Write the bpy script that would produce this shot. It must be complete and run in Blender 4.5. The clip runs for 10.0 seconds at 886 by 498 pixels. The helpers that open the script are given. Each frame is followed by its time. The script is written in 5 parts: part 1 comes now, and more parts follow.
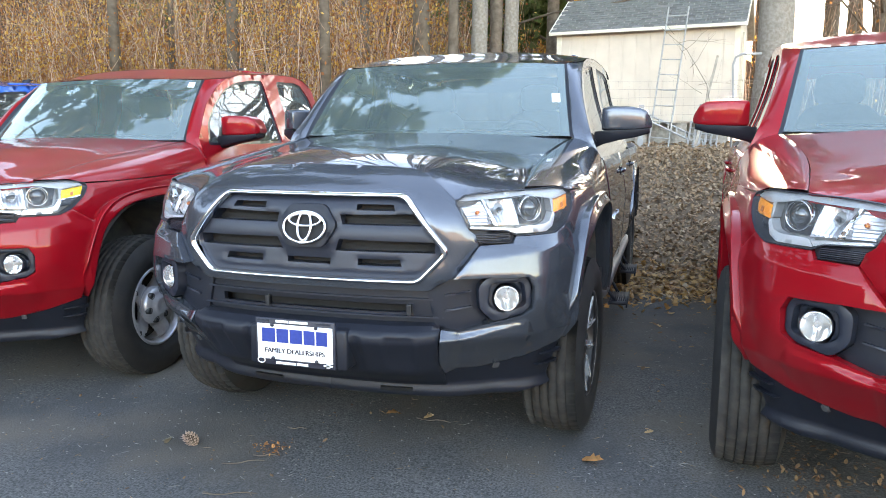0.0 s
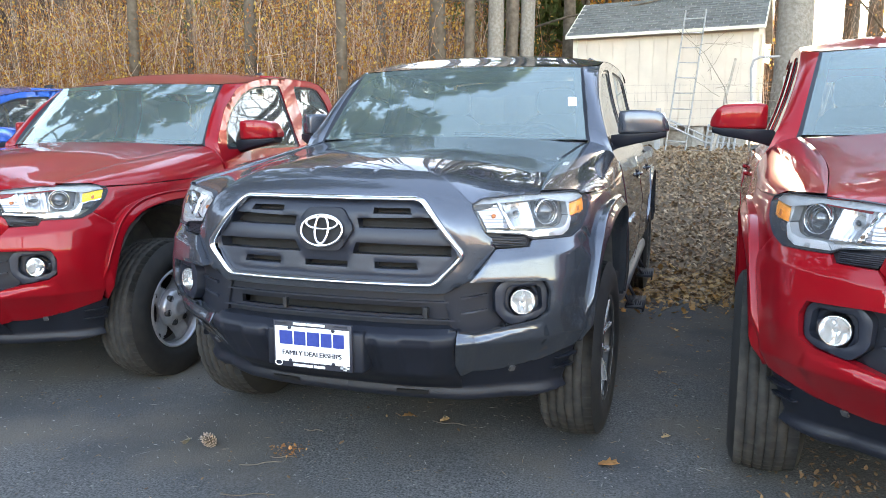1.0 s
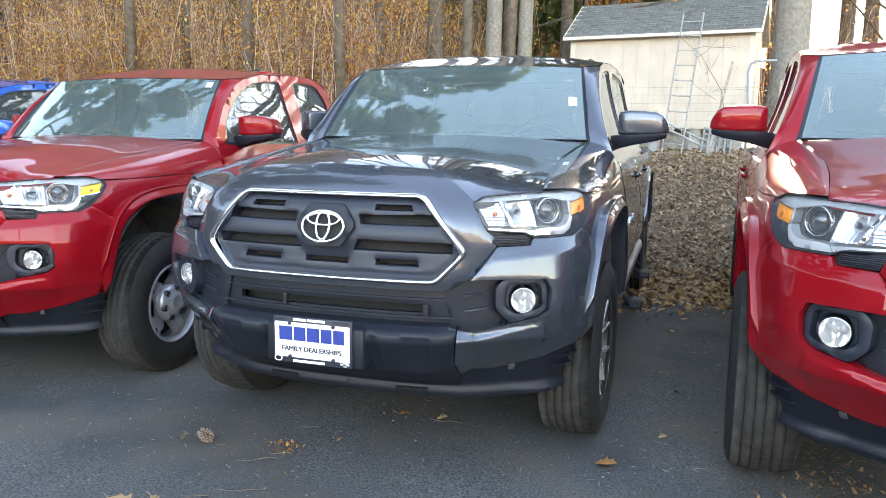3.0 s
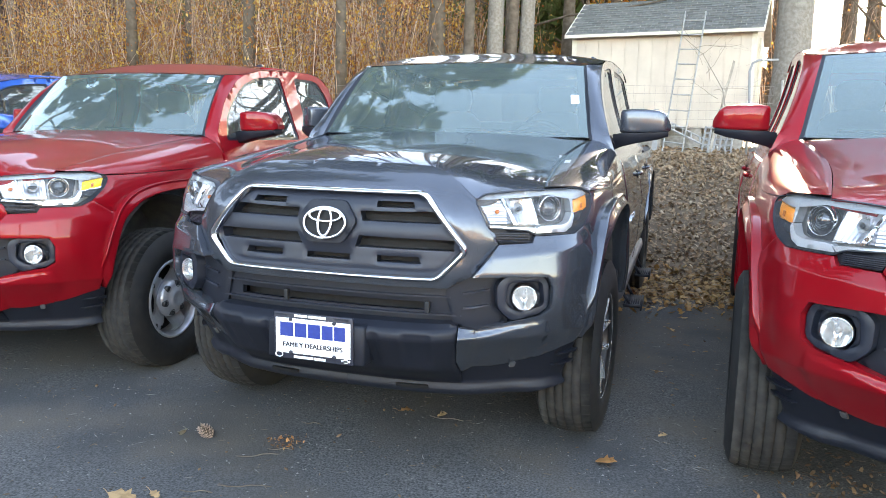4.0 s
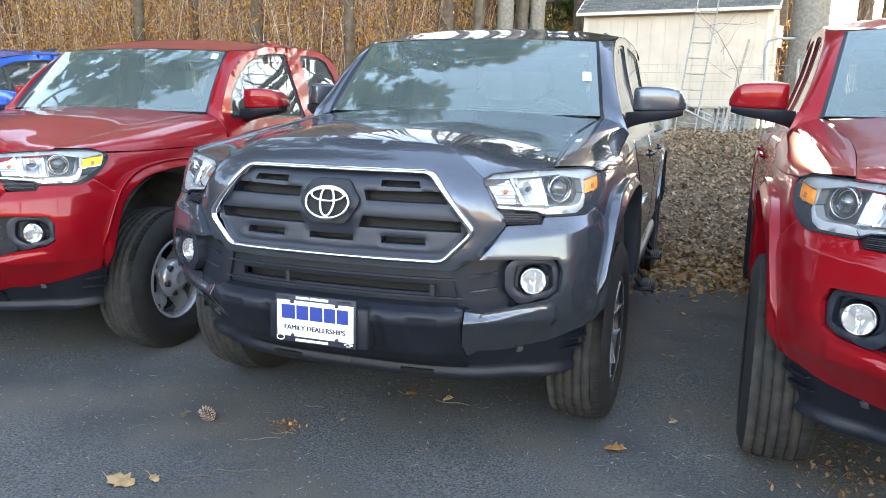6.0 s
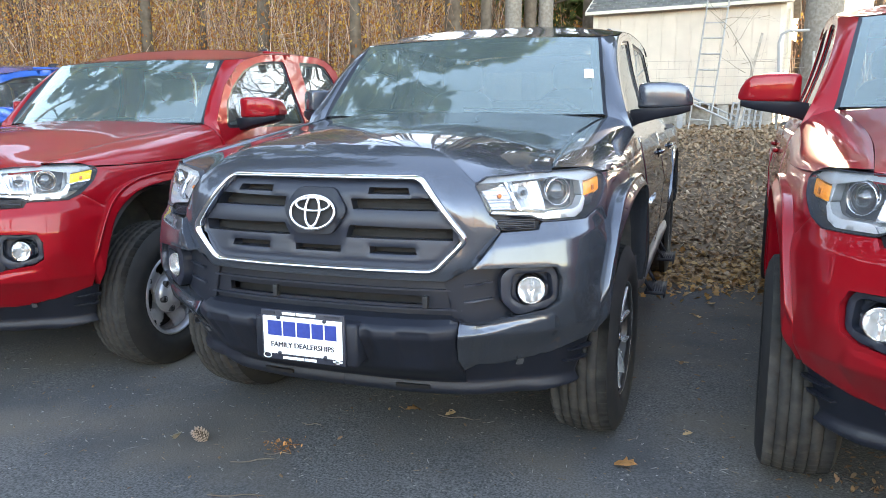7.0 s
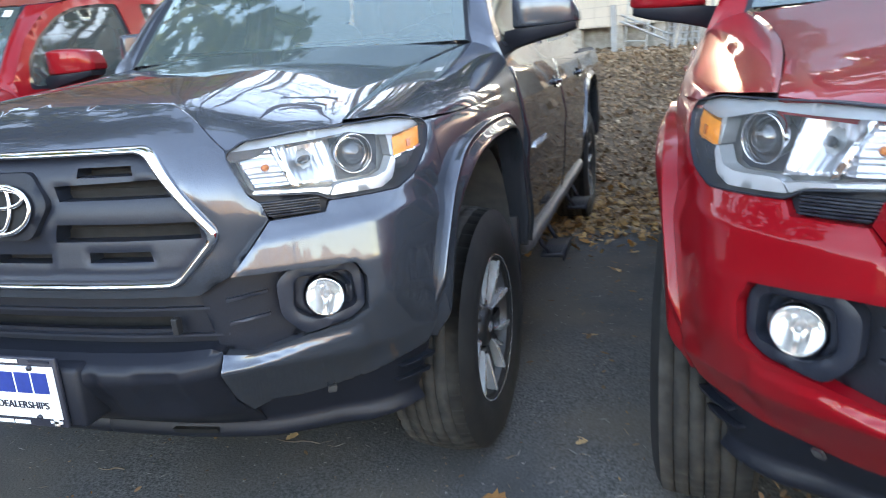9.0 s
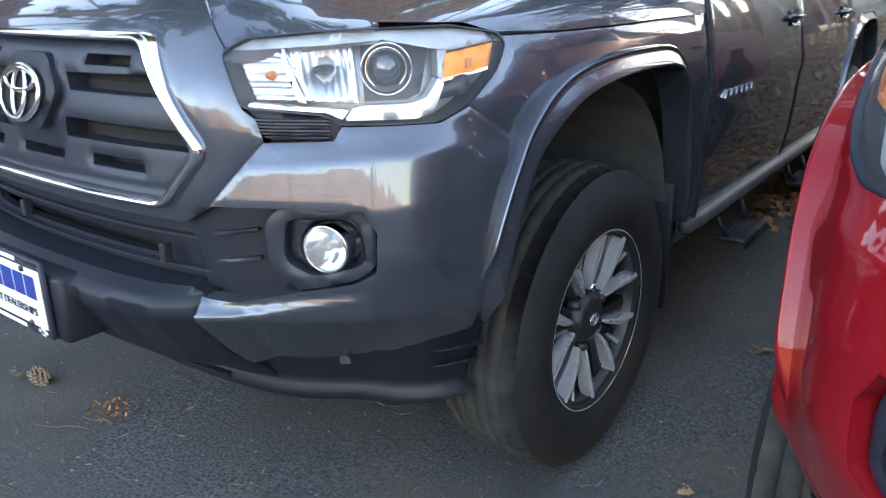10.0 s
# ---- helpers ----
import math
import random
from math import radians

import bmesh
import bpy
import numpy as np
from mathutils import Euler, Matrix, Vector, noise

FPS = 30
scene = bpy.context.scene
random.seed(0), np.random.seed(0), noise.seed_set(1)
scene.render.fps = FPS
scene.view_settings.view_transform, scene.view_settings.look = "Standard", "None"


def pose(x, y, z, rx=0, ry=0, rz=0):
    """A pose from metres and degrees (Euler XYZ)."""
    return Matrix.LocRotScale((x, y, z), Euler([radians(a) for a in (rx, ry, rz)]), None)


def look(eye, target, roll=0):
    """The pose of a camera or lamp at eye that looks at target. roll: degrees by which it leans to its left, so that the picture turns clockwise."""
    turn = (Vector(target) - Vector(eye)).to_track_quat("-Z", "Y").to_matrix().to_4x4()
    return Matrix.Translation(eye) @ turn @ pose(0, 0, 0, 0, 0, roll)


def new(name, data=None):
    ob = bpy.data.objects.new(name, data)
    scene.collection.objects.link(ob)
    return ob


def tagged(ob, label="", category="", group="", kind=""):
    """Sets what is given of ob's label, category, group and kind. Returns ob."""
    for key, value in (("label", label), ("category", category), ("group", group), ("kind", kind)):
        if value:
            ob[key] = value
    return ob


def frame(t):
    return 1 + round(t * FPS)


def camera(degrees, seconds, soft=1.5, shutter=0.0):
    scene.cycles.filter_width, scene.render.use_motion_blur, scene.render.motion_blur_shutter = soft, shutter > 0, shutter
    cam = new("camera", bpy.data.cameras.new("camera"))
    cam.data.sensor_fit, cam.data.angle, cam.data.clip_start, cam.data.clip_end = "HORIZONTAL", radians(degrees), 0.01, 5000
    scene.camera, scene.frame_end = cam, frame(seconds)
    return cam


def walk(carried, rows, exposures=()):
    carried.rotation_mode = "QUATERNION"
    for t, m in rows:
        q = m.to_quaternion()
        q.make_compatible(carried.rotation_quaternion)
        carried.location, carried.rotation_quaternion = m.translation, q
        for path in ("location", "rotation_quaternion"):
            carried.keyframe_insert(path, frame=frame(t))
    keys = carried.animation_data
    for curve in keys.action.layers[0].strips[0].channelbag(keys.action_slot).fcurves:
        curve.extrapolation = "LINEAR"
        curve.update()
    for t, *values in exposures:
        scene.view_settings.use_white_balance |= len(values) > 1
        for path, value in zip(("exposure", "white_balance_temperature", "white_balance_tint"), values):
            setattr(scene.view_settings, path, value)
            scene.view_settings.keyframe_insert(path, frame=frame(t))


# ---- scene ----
cam = camera(61.8, 10.0, soft=0.85, shutter=0.3)
PATH = [
    (0, (1.234, -2.264, 1.284), (0.655, -0.376, 0.969), 0.0),
    (0.5, (1.233, -2.266, 1.286), (0.625, -0.387, 0.973), 0.0),
    (1, (1.235, -2.274, 1.284), (0.615, -0.397, 0.979), -0.1),
    (1.5, (1.232, -2.286, 1.280), (0.602, -0.413, 0.971), -0.2),
    (2, (1.224, -2.282, 1.282), (0.593, -0.410, 0.972), -0.1),
    (2.5, (1.217, -2.284, 1.277), (0.603, -0.405, 0.975), 0.3),
    (4, (1.203, -2.283, 1.275), (0.600, -0.401, 0.962), 1.1),
    (4.5, (1.201, -2.278, 1.268), (0.603, -0.395, 0.953), 1.3),
    (5, (1.188, -2.274, 1.272), (0.593, -0.393, 0.940), 1.6),
    (5.5, (1.179, -2.258, 1.270), (0.568, -0.390, 0.902), 1.7),
    (7, (1.224, -2.048, 1.255), (0.556, -0.196, 0.902), -0.4),
    (7.5, (1.236, -1.980, 1.253), (0.558, -0.144, 0.842), -2.1),
    (8, (1.243, -1.804, 1.238), (0.647, 0.033, 0.720), -3.3),
    (8.2, (1.263, -1.669, 1.244), (0.730, 0.199, 0.769), -1.2),
    (8.5, (1.290, -1.485, 1.251), (0.790, 0.386, 0.752), -2.5),
    (8.7, (1.349, -1.384, 1.238), (0.872, 0.484, 0.706), -4.4),
    (9, (1.445, -1.218, 1.218), (0.872, 0.628, 0.707), -4.5),
    (9.2, (1.512, -1.102, 1.214), (0.724, 0.676, 0.745), -1.5),
    (9.5, (1.617, -0.934, 1.206), (0.658, 0.714, 0.603), -4.1),
    (9.7, (1.625, -0.829, 1.180), (0.578, 0.754, 0.548), -4.0),
    (10, (1.626, -0.637, 1.131), (0.491, 0.877, 0.482), -0.4),
]
walk(cam, [(t, look(eye, target, roll)) for t, eye, target, roll in PATH], [(0, 3.89, 8450, 18), (7.5, 3.85, 8400, 18), (9, 3.77, 8150, 18), (9.5, 3.62, 7850, 18), (10, 3.69, 7850, 18)])

# ---- world and sun ----
SUN_ELEV, SUN_AZ = radians(14), radians(4)     # azimuth from +y towards +x
world = bpy.data.worlds.new("sky")
scene.world = world
world.use_nodes = True
wn = world.node_tree.nodes
wn.clear()
sky = wn.new("ShaderNodeTexSky")
sky.sky_type, sky.sun_disc, sky.sun_elevation, sky.sun_rotation = "NISHITA", False, SUN_ELEV, SUN_AZ
sky.air_density, sky.dust_density, sky.ozone_density = 1.0, 0.1, 1.0
bg = wn.new("ShaderNodeBackground")
bg.inputs[1].default_value = 0.15
wo = wn.new("ShaderNodeOutputWorld")
world.node_tree.links.new(sky.outputs[0], bg.inputs[0])
world.node_tree.links.new(bg.outputs[0], wo.inputs[0])
sun = new("sun", bpy.data.lights.new("sun", "SUN"))
sun.data.energy, sun.data.angle, sun.data.color = 2.6, radians(1.0), (1.0, 0.9, 0.74)
to_sun = Vector((math.sin(SUN_AZ) * math.cos(SUN_ELEV), math.cos(SUN_AZ) * math.cos(SUN_ELEV), math.sin(SUN_ELEV)))
sun.matrix_world = look(to_sun * 50, (0, 0, 0))


# ---- materials ----
def mat(name):
    m = bpy.data.materials.new(name)
    m.use_nodes = True
    return m, m.node_tree.nodes, m.node_tree.links, m.node_tree.nodes["Principled BSDF"]


def noise_mix(nodes, links, a, b, scale, lo=0.35, hi=0.65, detail=6, coords="Object"):
    tc = nodes.new("ShaderNodeTexCoord")
    n = nodes.new("ShaderNodeTexNoise")
    n.inputs["Scale"].default_value, n.inputs["Detail"].default_value = scale, detail
    links.new(tc.outputs[coords], n.inputs["Vector"])
    r = nodes.new("ShaderNodeMapRange")
    r.inputs[1].default_value, r.inputs[2].default_value = lo, hi
    links.new(n.outputs[0], r.inputs[0])
    mx = nodes.new("ShaderNodeMix")
    mx.data_type = "RGBA"
    for sock, c in ((mx.inputs[6], a), (mx.inputs[7], b)):
        if isinstance(c, tuple):
            sock.default_value = (*c, 1)
        else:
            links.new(c, sock)
    links.new(r.outputs[0], mx.inputs[0])
    return mx.outputs[2], n.outputs[0]


def bumped(nodes, links, p, height, strength, dist=0.01):
    b = nodes.new("ShaderNodeBump")
    b.inputs["Strength"].default_value, b.inputs["Distance"].default_value = strength, dist
    links.new(height, b.inputs["Height"])
    links.new(b.outputs[0], p.inputs["Normal"])


def surface(name, a, b, rough, scale=20, metal=0.0, bump=0.2, dist=0.003, lo=0.35, hi=0.65, spec=0.5, coords="Object"):
    m, nodes, links, p = mat(name)
    col, fac = noise_mix(nodes, links, a, b, scale, lo, hi, coords=coords)
    links.new(col, p.inputs["Base Color"])
    p.inputs["Roughness"].default_value, p.inputs["Metallic"].default_value = rough, metal
    p.inputs["Specular IOR Level"].default_value = spec
    if bump:
        bumped(nodes, links, p, fac, bump, dist)
    return m


def paint(name, c, dark, metal, rough=0.26, coat=1.0):
    m, nodes, links, p = mat(name)
    flake, _ = noise_mix(nodes, links, c, dark, 900, 0.3, 0.7, 2)
    dust_haze, _ = noise_mix(nodes, links, flake, tuple(0.9 * x + 0.01 for x in c), 2.2, 0.45, 0.8)
    links.new(dust_haze, p.inputs["Base Color"])
    p.inputs["Metallic"].default_value, p.inputs["Roughness"].default_value = metal, rough
    p.inputs["Specular Tint"].default_value = (*[min(1, 2 * x + .05) for x in c], 1)
    p.inputs["Coat Weight"].default_value, p.inputs["Coat Roughness"].default_value = coat, 0.025
    p.inputs["Coat IOR"].default_value = 1.45
    p.inputs["Specular IOR Level"].default_value = 0.2
    return m


def thin_glass(name, tint, ior=1.5, rough=0.01, dust_haze=0.0, sheen=(1, 1, 1), film=(.46, .54, .54)):
    m, nodes, links, p = mat(name)
    out = nodes["Material Output"]
    nodes.remove(p)
    tr, gl, fr, mx = (nodes.new("ShaderNode" + k) for k in ("BsdfTransparent", "BsdfGlossy", "Fresnel", "MixShader"))
    tr.inputs[0].default_value = (*tint, 1)
    gl.inputs["Roughness"].default_value = rough
    gl.inputs[0].default_value = (*sheen, 1)
    fr.inputs[0].default_value = ior
    links.new(fr.outputs[0], mx.inputs[0])
    links.new(tr.outputs[0], mx.inputs[1])
    links.new(gl.outputs[0], mx.inputs[2])
    last = mx.outputs[0]
    if dust_haze:                                  # a pale film, uneven: dust, with haze and sky glare put into its colour
        df, mx2 = nodes.new("ShaderNodeBsdfDiffuse"), nodes.new("ShaderNodeMixShader")
        df.inputs[0].default_value = (*film, 1)
        tc, n, r = nodes.new("ShaderNodeTexCoord"), nodes.new("ShaderNodeTexNoise"), nodes.new("ShaderNodeMapRange")
        n.inputs["Scale"].default_value = 1.6
        r.inputs[3].default_value, r.inputs[4].default_value = dust_haze * .6, dust_haze * 1.4
        links.new(tc.outputs["Object"], n.inputs["Vector"])
        links.new(n.outputs[0], r.inputs[0])
        links.new(r.outputs[0], mx2.inputs[0])
        links.new(last, mx2.inputs[1])
        links.new(df.outputs[0], mx2.inputs[2])
        last = mx2.outputs[0]
    links.new(last, out.inputs[0])
    return m


GRAY = paint("gray_metallic_paint", (0.098, 0.110, 0.134), (0.062, 0.071, 0.089), 0.65, 0.26)
RED = paint("red_metallic_paint", (0.275, 0.0045, 0.010), (0.195, 0.003, 0.0075), 0.08, 0.34, 0.72)
BLUE = paint("blue_metallic_paint", (0.012, 0.105, 0.44), (0.008, 0.07, 0.32), 0.4)
PLASTIC = surface("black_grained_plastic", (0.0075, 0.0092, 0.0145), (0.0125, 0.0150, 0.0235), 0.48, 350, bump=0.25, dist=0.001, spec=0.33)
TRIM = surface("dark_satin_trim", (0.0100, 0.0132, 0.0230), (0.0150, 0.0192, 0.0320), 0.46, 300, bump=0.1, dist=0.001)
LINER = surface("dusty_black_liner", (0.075, 0.074, 0.075), (0.12, 0.115, 0.107), 0.8, 14, bump=0.2)
# near-black: shade of openings and the underside is put into the colour
VOID = surface("shade_black", (0.004, 0.004, 0.005), (0.01, 0.01, 0.011), 0.8, 40, bump=0)
RUBBER = surface("tyre_rubber", (0.008, 0.008, 0.009), (0.017, 0.0165, 0.016), 0.72, 16, bump=0.4, dist=0.003, lo=.42, hi=.78)
TREAD = surface("dusty_tyre_tread", (0.017, 0.016, 0.0155), (0.044, 0.040, 0.035), 0.9, 22, bump=0.5, dist=0.004, lo=.40, hi=.75)
CHROME = surface("chrome", (0.82, 0.83, 0.85), (0.74, 0.75, 0.78), 0.07, 6, 1.0, 0)
REFLECTOR = surface("lamp_reflector", (0.72, 0.71, 0.74), (0.58, 0.58, 0.61), 0.28, 30, 0.9, 0.15, 0.003)
FOG_REFLECTOR = surface("fog_lamp_reflector", (0.90, 0.90, 0.91), (0.82, 0.82, 0.84), 0.14, 30, 1.0, 0.15, 0.003)
LAMP_BLADE = surface("satin_lamp_chrome", (0.66, 0.68, 0.72), (0.58, 0.60, 0.64), 0.30, 12, 0.6, 0)
LAMP_SHELL = surface("grey_lamp_shell", (0.27, 0.28, 0.30), (0.33, 0.34, 0.36), 0.35, 30, 0.25, 0)
LAMP_BASE = surface("dark_lamp_housing", (0.27, 0.273, 0.28), (0.33, 0.333, 0.34), 0.36, 30, 0.5, 0)
ALLOY = surface("machined_alloy", (0.92, 0.93, 0.95), (0.84, 0.85, 0.88), 0.25, 60, 0.73, 0.05)
DARK_ALLOY = surface("dark_painted_alloy", (0.022, 0.023, 0.026), (0.035, 0.036, 0.04), 0.4, 40, 0.3, 0.05)
STEEL = surface("silver_painted_steel", (0.42, 0.43, 0.46), (0.34, 0.35, 0.38), 0.32, 25, 0.5, 0.1)
STEP_BAR = surface("satin_grey_step_bar", (0.13, 0.13, 0.135), (0.09, 0.09, 0.095), 0.42, 25, 0.3, 0.1)
AMBER = surface("amber_lens", (0.90, 0.27, 0.001), (0.82, 0.22, 0.001), 0.35, 90, bump=0.2)
LEMON = surface("yellow_marker_lens", (1.0, 0.62, 0.002), (0.95, 0.55, 0.001), 0.35, 90, bump=0.2)
ORANGE_BULB = surface("orange_bulb", (0.55, 0.14, 0.01), (0.45, 0.10, 0.01), 0.3, 50, bump=0)
LAMP_GLASS = thin_glass("clear_lamp_lens", (0.97, 0.98, 0.99), 1.22, dust_haze=.055, film=(.6, .6, .6))
FOG_GLASS = thin_glass("hazed_fog_lens", (0.97, 0.98, 0.99), 1.4, dust_haze=.17, film=(.78, .77, .76))
WINDSHIELD = thin_glass("windshield_glass", (0.74, 0.86, 0.84), 2.4, dust_haze=.12, sheen=(.86, 1.0, .97), film=(.40, .53, .53))
REAR_GLASS = thin_glass("light_rear_glass", (0.62, 0.68, 0.66), 1.6)
PROJECTOR = thin_glass("projector_glass", (0.75, 0.78, 0.82), 2.0)
TINTED = thin_glass("tinted_side_glass", (0.16, 0.18, 0.18), 1.9, dust_haze=.10)
CABIN = surface("grey_cabin_trim", (0.17, 0.175, 0.18), (0.23, 0.235, 0.24), 0.75, 60, bump=0.2)
SEAT = surface("grey_seat_cloth", (0.30, 0.305, 0.31), (0.40, 0.405, 0.41), 0.9, 120, bump=0.3)
WHITE = surface("white_sheet", (0.8, 0.81, 0.82), (0.74, 0.75, 0.77), 0.4, 30, bump=0)
INK = surface("blue_ink", (0.011, 0.034, 0.21), (0.016, 0.044, 0.25), 0.5, 60, bump=0)
BLACK_INK = surface("dark_ink", (0.015, 0.017, 0.03), (0.025, 0.027, 0.04), 0.5, 60, bump=0)


# ---- mesh helpers ----
def mesh_ob(name, verts, faces, material, parent=None, label="", smooth=True):
    me = bpy.data.meshes.new(name)
    me.from_pydata([tuple(v) for v in verts], [], [tuple(f) for f in faces])
    me.materials.append(material)
    if smooth:
        me.polygons.foreach_set("use_smooth", [True] * len(me.polygons))
    me.validate()
    me.update()
    ob = new(name, me)
    if parent:
        ob.parent = parent
    if label:
        ob["label"] = label
    return ob


class Geo:
    """Vertices and faces gathered from several simple shapes into one mesh."""

    def __init__(self):
        self.v, self.f = [], []

    def add(self, verts, faces):
        n = len(self.v)
        self.v += [tuple(p) for p in verts]
        self.f += [tuple(i + n for i in f) for f in faces]
        return self

    def grid(self, pts):
        """pts[row][column]"""
        r, c = len(pts), len(pts[0])
        return self.add([p for row in pts for p in row],
                        [(i * c + j, i * c + j + 1, (i + 1) * c + j + 1, (i + 1) * c + j) for i in range(r - 1) for j in range(c - 1)])

    def box(self, lo, hi, bevel=0.0):
        (x0, y0, z0), (x1, y1, z1) = lo, hi
        bm = bmesh.new()
        bmesh.ops.create_cube(bm, size=1)
        for v in bm.verts:
            v.co = ((x0 + x1) / 2 + v.co.x * (x1 - x0), (y0 + y1) / 2 + v.co.y * (y1 - y0), (z0 + z1) / 2 + v.co.z * (z1 - z0))
        if bevel:
            bmesh.ops.bevel(bm, geom=bm.edges[:], offset=bevel, segments=2, affect="EDGES", profile=0.5)
        bm.verts.index_update()
        self.add([v.co[:] for v in bm.verts], [[v.index for v in f.verts] for f in bm.faces])
        bm.free()
        return self

    def tube(self, path, r, sides=8, closed=False, flat=1.0, up=(0, 0, 1)):
        pts = [Vector(p) for p in path]
        n = len(pts)
        rad = r if isinstance(r, (list, tuple)) else [r] * n
        ring = []
        for i, p in enumerate(pts):
            a, b = (pts[i - 1], pts[(i + 1) % n]) if closed else (pts[max(i - 1, 0)], pts[min(i + 1, n - 1)])
            d = (b - a).normalized()
            s = d.cross(Vector(up))
            s = s.normalized() if s.length > 1e-4 else d.orthogonal().normalized()
            w = s.cross(d)
            ring.append([p + (s * math.cos(k * math.tau / sides) * flat + w * math.sin(k * math.tau / sides)) * rad[i] for k in range(sides)])
        m = n if closed else n - 1
        faces = [(i * sides + k, i * sides + (k + 1) % sides, (i + 1) % n * sides + (k + 1) % sides, (i + 1) % n * sides + k) for i in range(m) for k in range(sides)]
        if not closed:
            faces += [tuple(range(sides))[::-1], tuple(range((n - 1) * sides, n * sides))]
        return self.add([q for rr in ring for q in rr], faces)

    def lathe(self, prof, steps=48, axis="x", centre=(0, 0, 0), closed=False):
        """prof: (along the axis, radius)"""
        c = Vector(centre)
        vs = []
        for a, r in prof:
            for k in range(steps):
                th = k * math.tau / steps
                p = (a, r * math.cos(th), r * math.sin(th)) if axis == "x" else ((r * math.cos(th), a, r * math.sin(th)) if axis == "y" else (r * math.cos(th), r * math.sin(th), a))
                vs.append(c + Vector(p))
        m = len(prof)
        rows = m if closed else m - 1
        fs = [(i * steps + k, i * steps + (k + 1) % steps, (i + 1) % m * steps + (k + 1) % steps, (i + 1) % m * steps + k) for i in range(rows) for k in range(steps)]
        return self.add(vs, fs)

    def blob(self, centre, half, power=4.0, nu=24, nv=14, shape=None):
        """A rounded box."""
        pts = []
        for i in range(nv + 1):
            a = -math.pi / 2 + math.pi * i / nv
            row = []
            for j in range(nu):
                b = math.tau * j / nu
                d = Vector((math.cos(a) * math.cos(b), math.cos(a) * math.sin(b), math.sin(a)))
                k = (abs(d.x) ** power + abs(d.y) ** power + abs(d.z) ** power) ** (-1 / power)
                q = d * k
                if shape:
                    q = Vector(shape(q.x, q.y, q.z))
                row.append((centre[0] + q.x * half[0], centre[1] + q.y * half[1], centre[2] + q.z * half[2]))
            pts.append(row + row[:1])
        return self.grid(pts)

    def out(self, name, material, parent=None, label="", smooth=True):
        return mesh_ob(name, self.v, self.f, material, parent, label, smooth)


# ---- the pick-up's body surface: a plan curve and an inward lean by height ----
PLAN = [(0,.10),(.25,.108),(.42,.132),(.53,.160),(.63,.210),(.72,.272),(.80,.338),(.863,.425),(.90,.53),(.918,.66),(.93,.85),(.935,1.1),(.94,1.6),(.945,2.6),(.945,4.2),(.935,5.1), (.92, 5.32)]


def catmull(points, n=12):
    P = [np.array(p, float) for p in points]
    P = [np.array([-P[1][0], P[1][1]])] + P + [2 * P[-1] - P[-2]]
    out = []
    for i in range(1, len(P) - 2):
        a, b, c, d = P[i - 1:i + 3]
        for k in range(n):
            t = k / n
            out.append(.5 * (2 * b + (c - a) * t + (2 * a - 5 * b + 4 * c - d) * t * t + (3 * b - a - 3 * c + d) * t ** 3))
    return np.array(out + [P[-2]])


CURVE = catmull(PLAN)
ARC = np.r_[0, np.cumsum(np.hypot(*np.diff(CURVE, axis=0).T))]
TANG = np.gradient(CURVE, ARC, axis=0)
NORM = np.stack([TANG[:, 1], -TANG[:, 0]], 1)
NORM /= np.hypot(*NORM.T)[:, None]


def lean(u, z):
    fr = np.clip(1 - (u - .75) / .5, 0, 1)
    up, lo = np.clip(z - .90, 0, 1), np.clip(.56 - z, 0, 1)
    side = np.clip(z - .90, 0, 1) ** 1.5 * .35 + np.clip(.62 - z, 0, 1) ** 1.3 * .25
    return fr * (up * .08 + up ** 3 * 9 + lo * .68) + (1 - fr) * side


def skin(u, z, d=0.0):
    """The body at u metres round from the middle of the nose, z up, d outwards."""
    u, z = np.asarray(u, float), np.asarray(z, float)
    s, a = np.where(u < 0, -1.0, 1.0), np.abs(u)
    p = [np.interp(a, ARC, CURVE[:, k]) for k in (0, 1)]
    n = [np.interp(a, ARC, NORM[:, k]) for k in (0, 1)]
    q = d - lean(a, z)
    return np.stack([(p[0] + n[0] * q) * s, p[1] + n[1] * q, z + 0 * u], -1)


def arc_at(y):
    """u on the flank at y metres behind the nose."""
    return float(np.interp(y, CURVE[60:, 1], ARC[60:]))


def cab_side(y, z, d=0.0):
    y, z = np.asarray(y, float), np.asarray(z, float)
    t = z - 1.12
    return np.stack([.906 - t * .50 + .33 * t * t + d + 0 * y, y, z], -1)


def plate_spline(keys):
    K = np.array([k for k in keys] + [(-k[0], k[1], k[2]) for k in keys if k[0] > 0])
    phi = lambda r2: np.where(r2 > 0, r2 * np.log(np.maximum(r2, 1e-12)), 0)
    X = K[:, :2]
    A = phi(((X[:, None] - X[None]) ** 2).sum(-1)) + np.diag(np.where((np.abs(X[:, 0]) < .61) & (X[:, 1] > .42) & (X[:, 1] < 1.35), 2e-2, 1e-4))
    P = np.c_[np.ones(len(X)), X]
    M = np.block([[A, P], [P.T, np.zeros((3, 3))]])
    w = np.linalg.solve(M, np.r_[K[:, 2], 0, 0, 0])
    return lambda x, y: phi((np.asarray(x, float)[..., None] - X[:, 0]) ** 2 + (np.asarray(y, float)[..., None] - X[:, 1]) ** 2) @ w[:-3] + w[-3] + w[-2] * np.asarray(x) + w[-1] * np.asarray(y)


def bonnet(x, y, d=0.0):
    return np.stack([np.asarray(x, float), np.asarray(y, float), HOOD_Z(x, y) + d], -1)


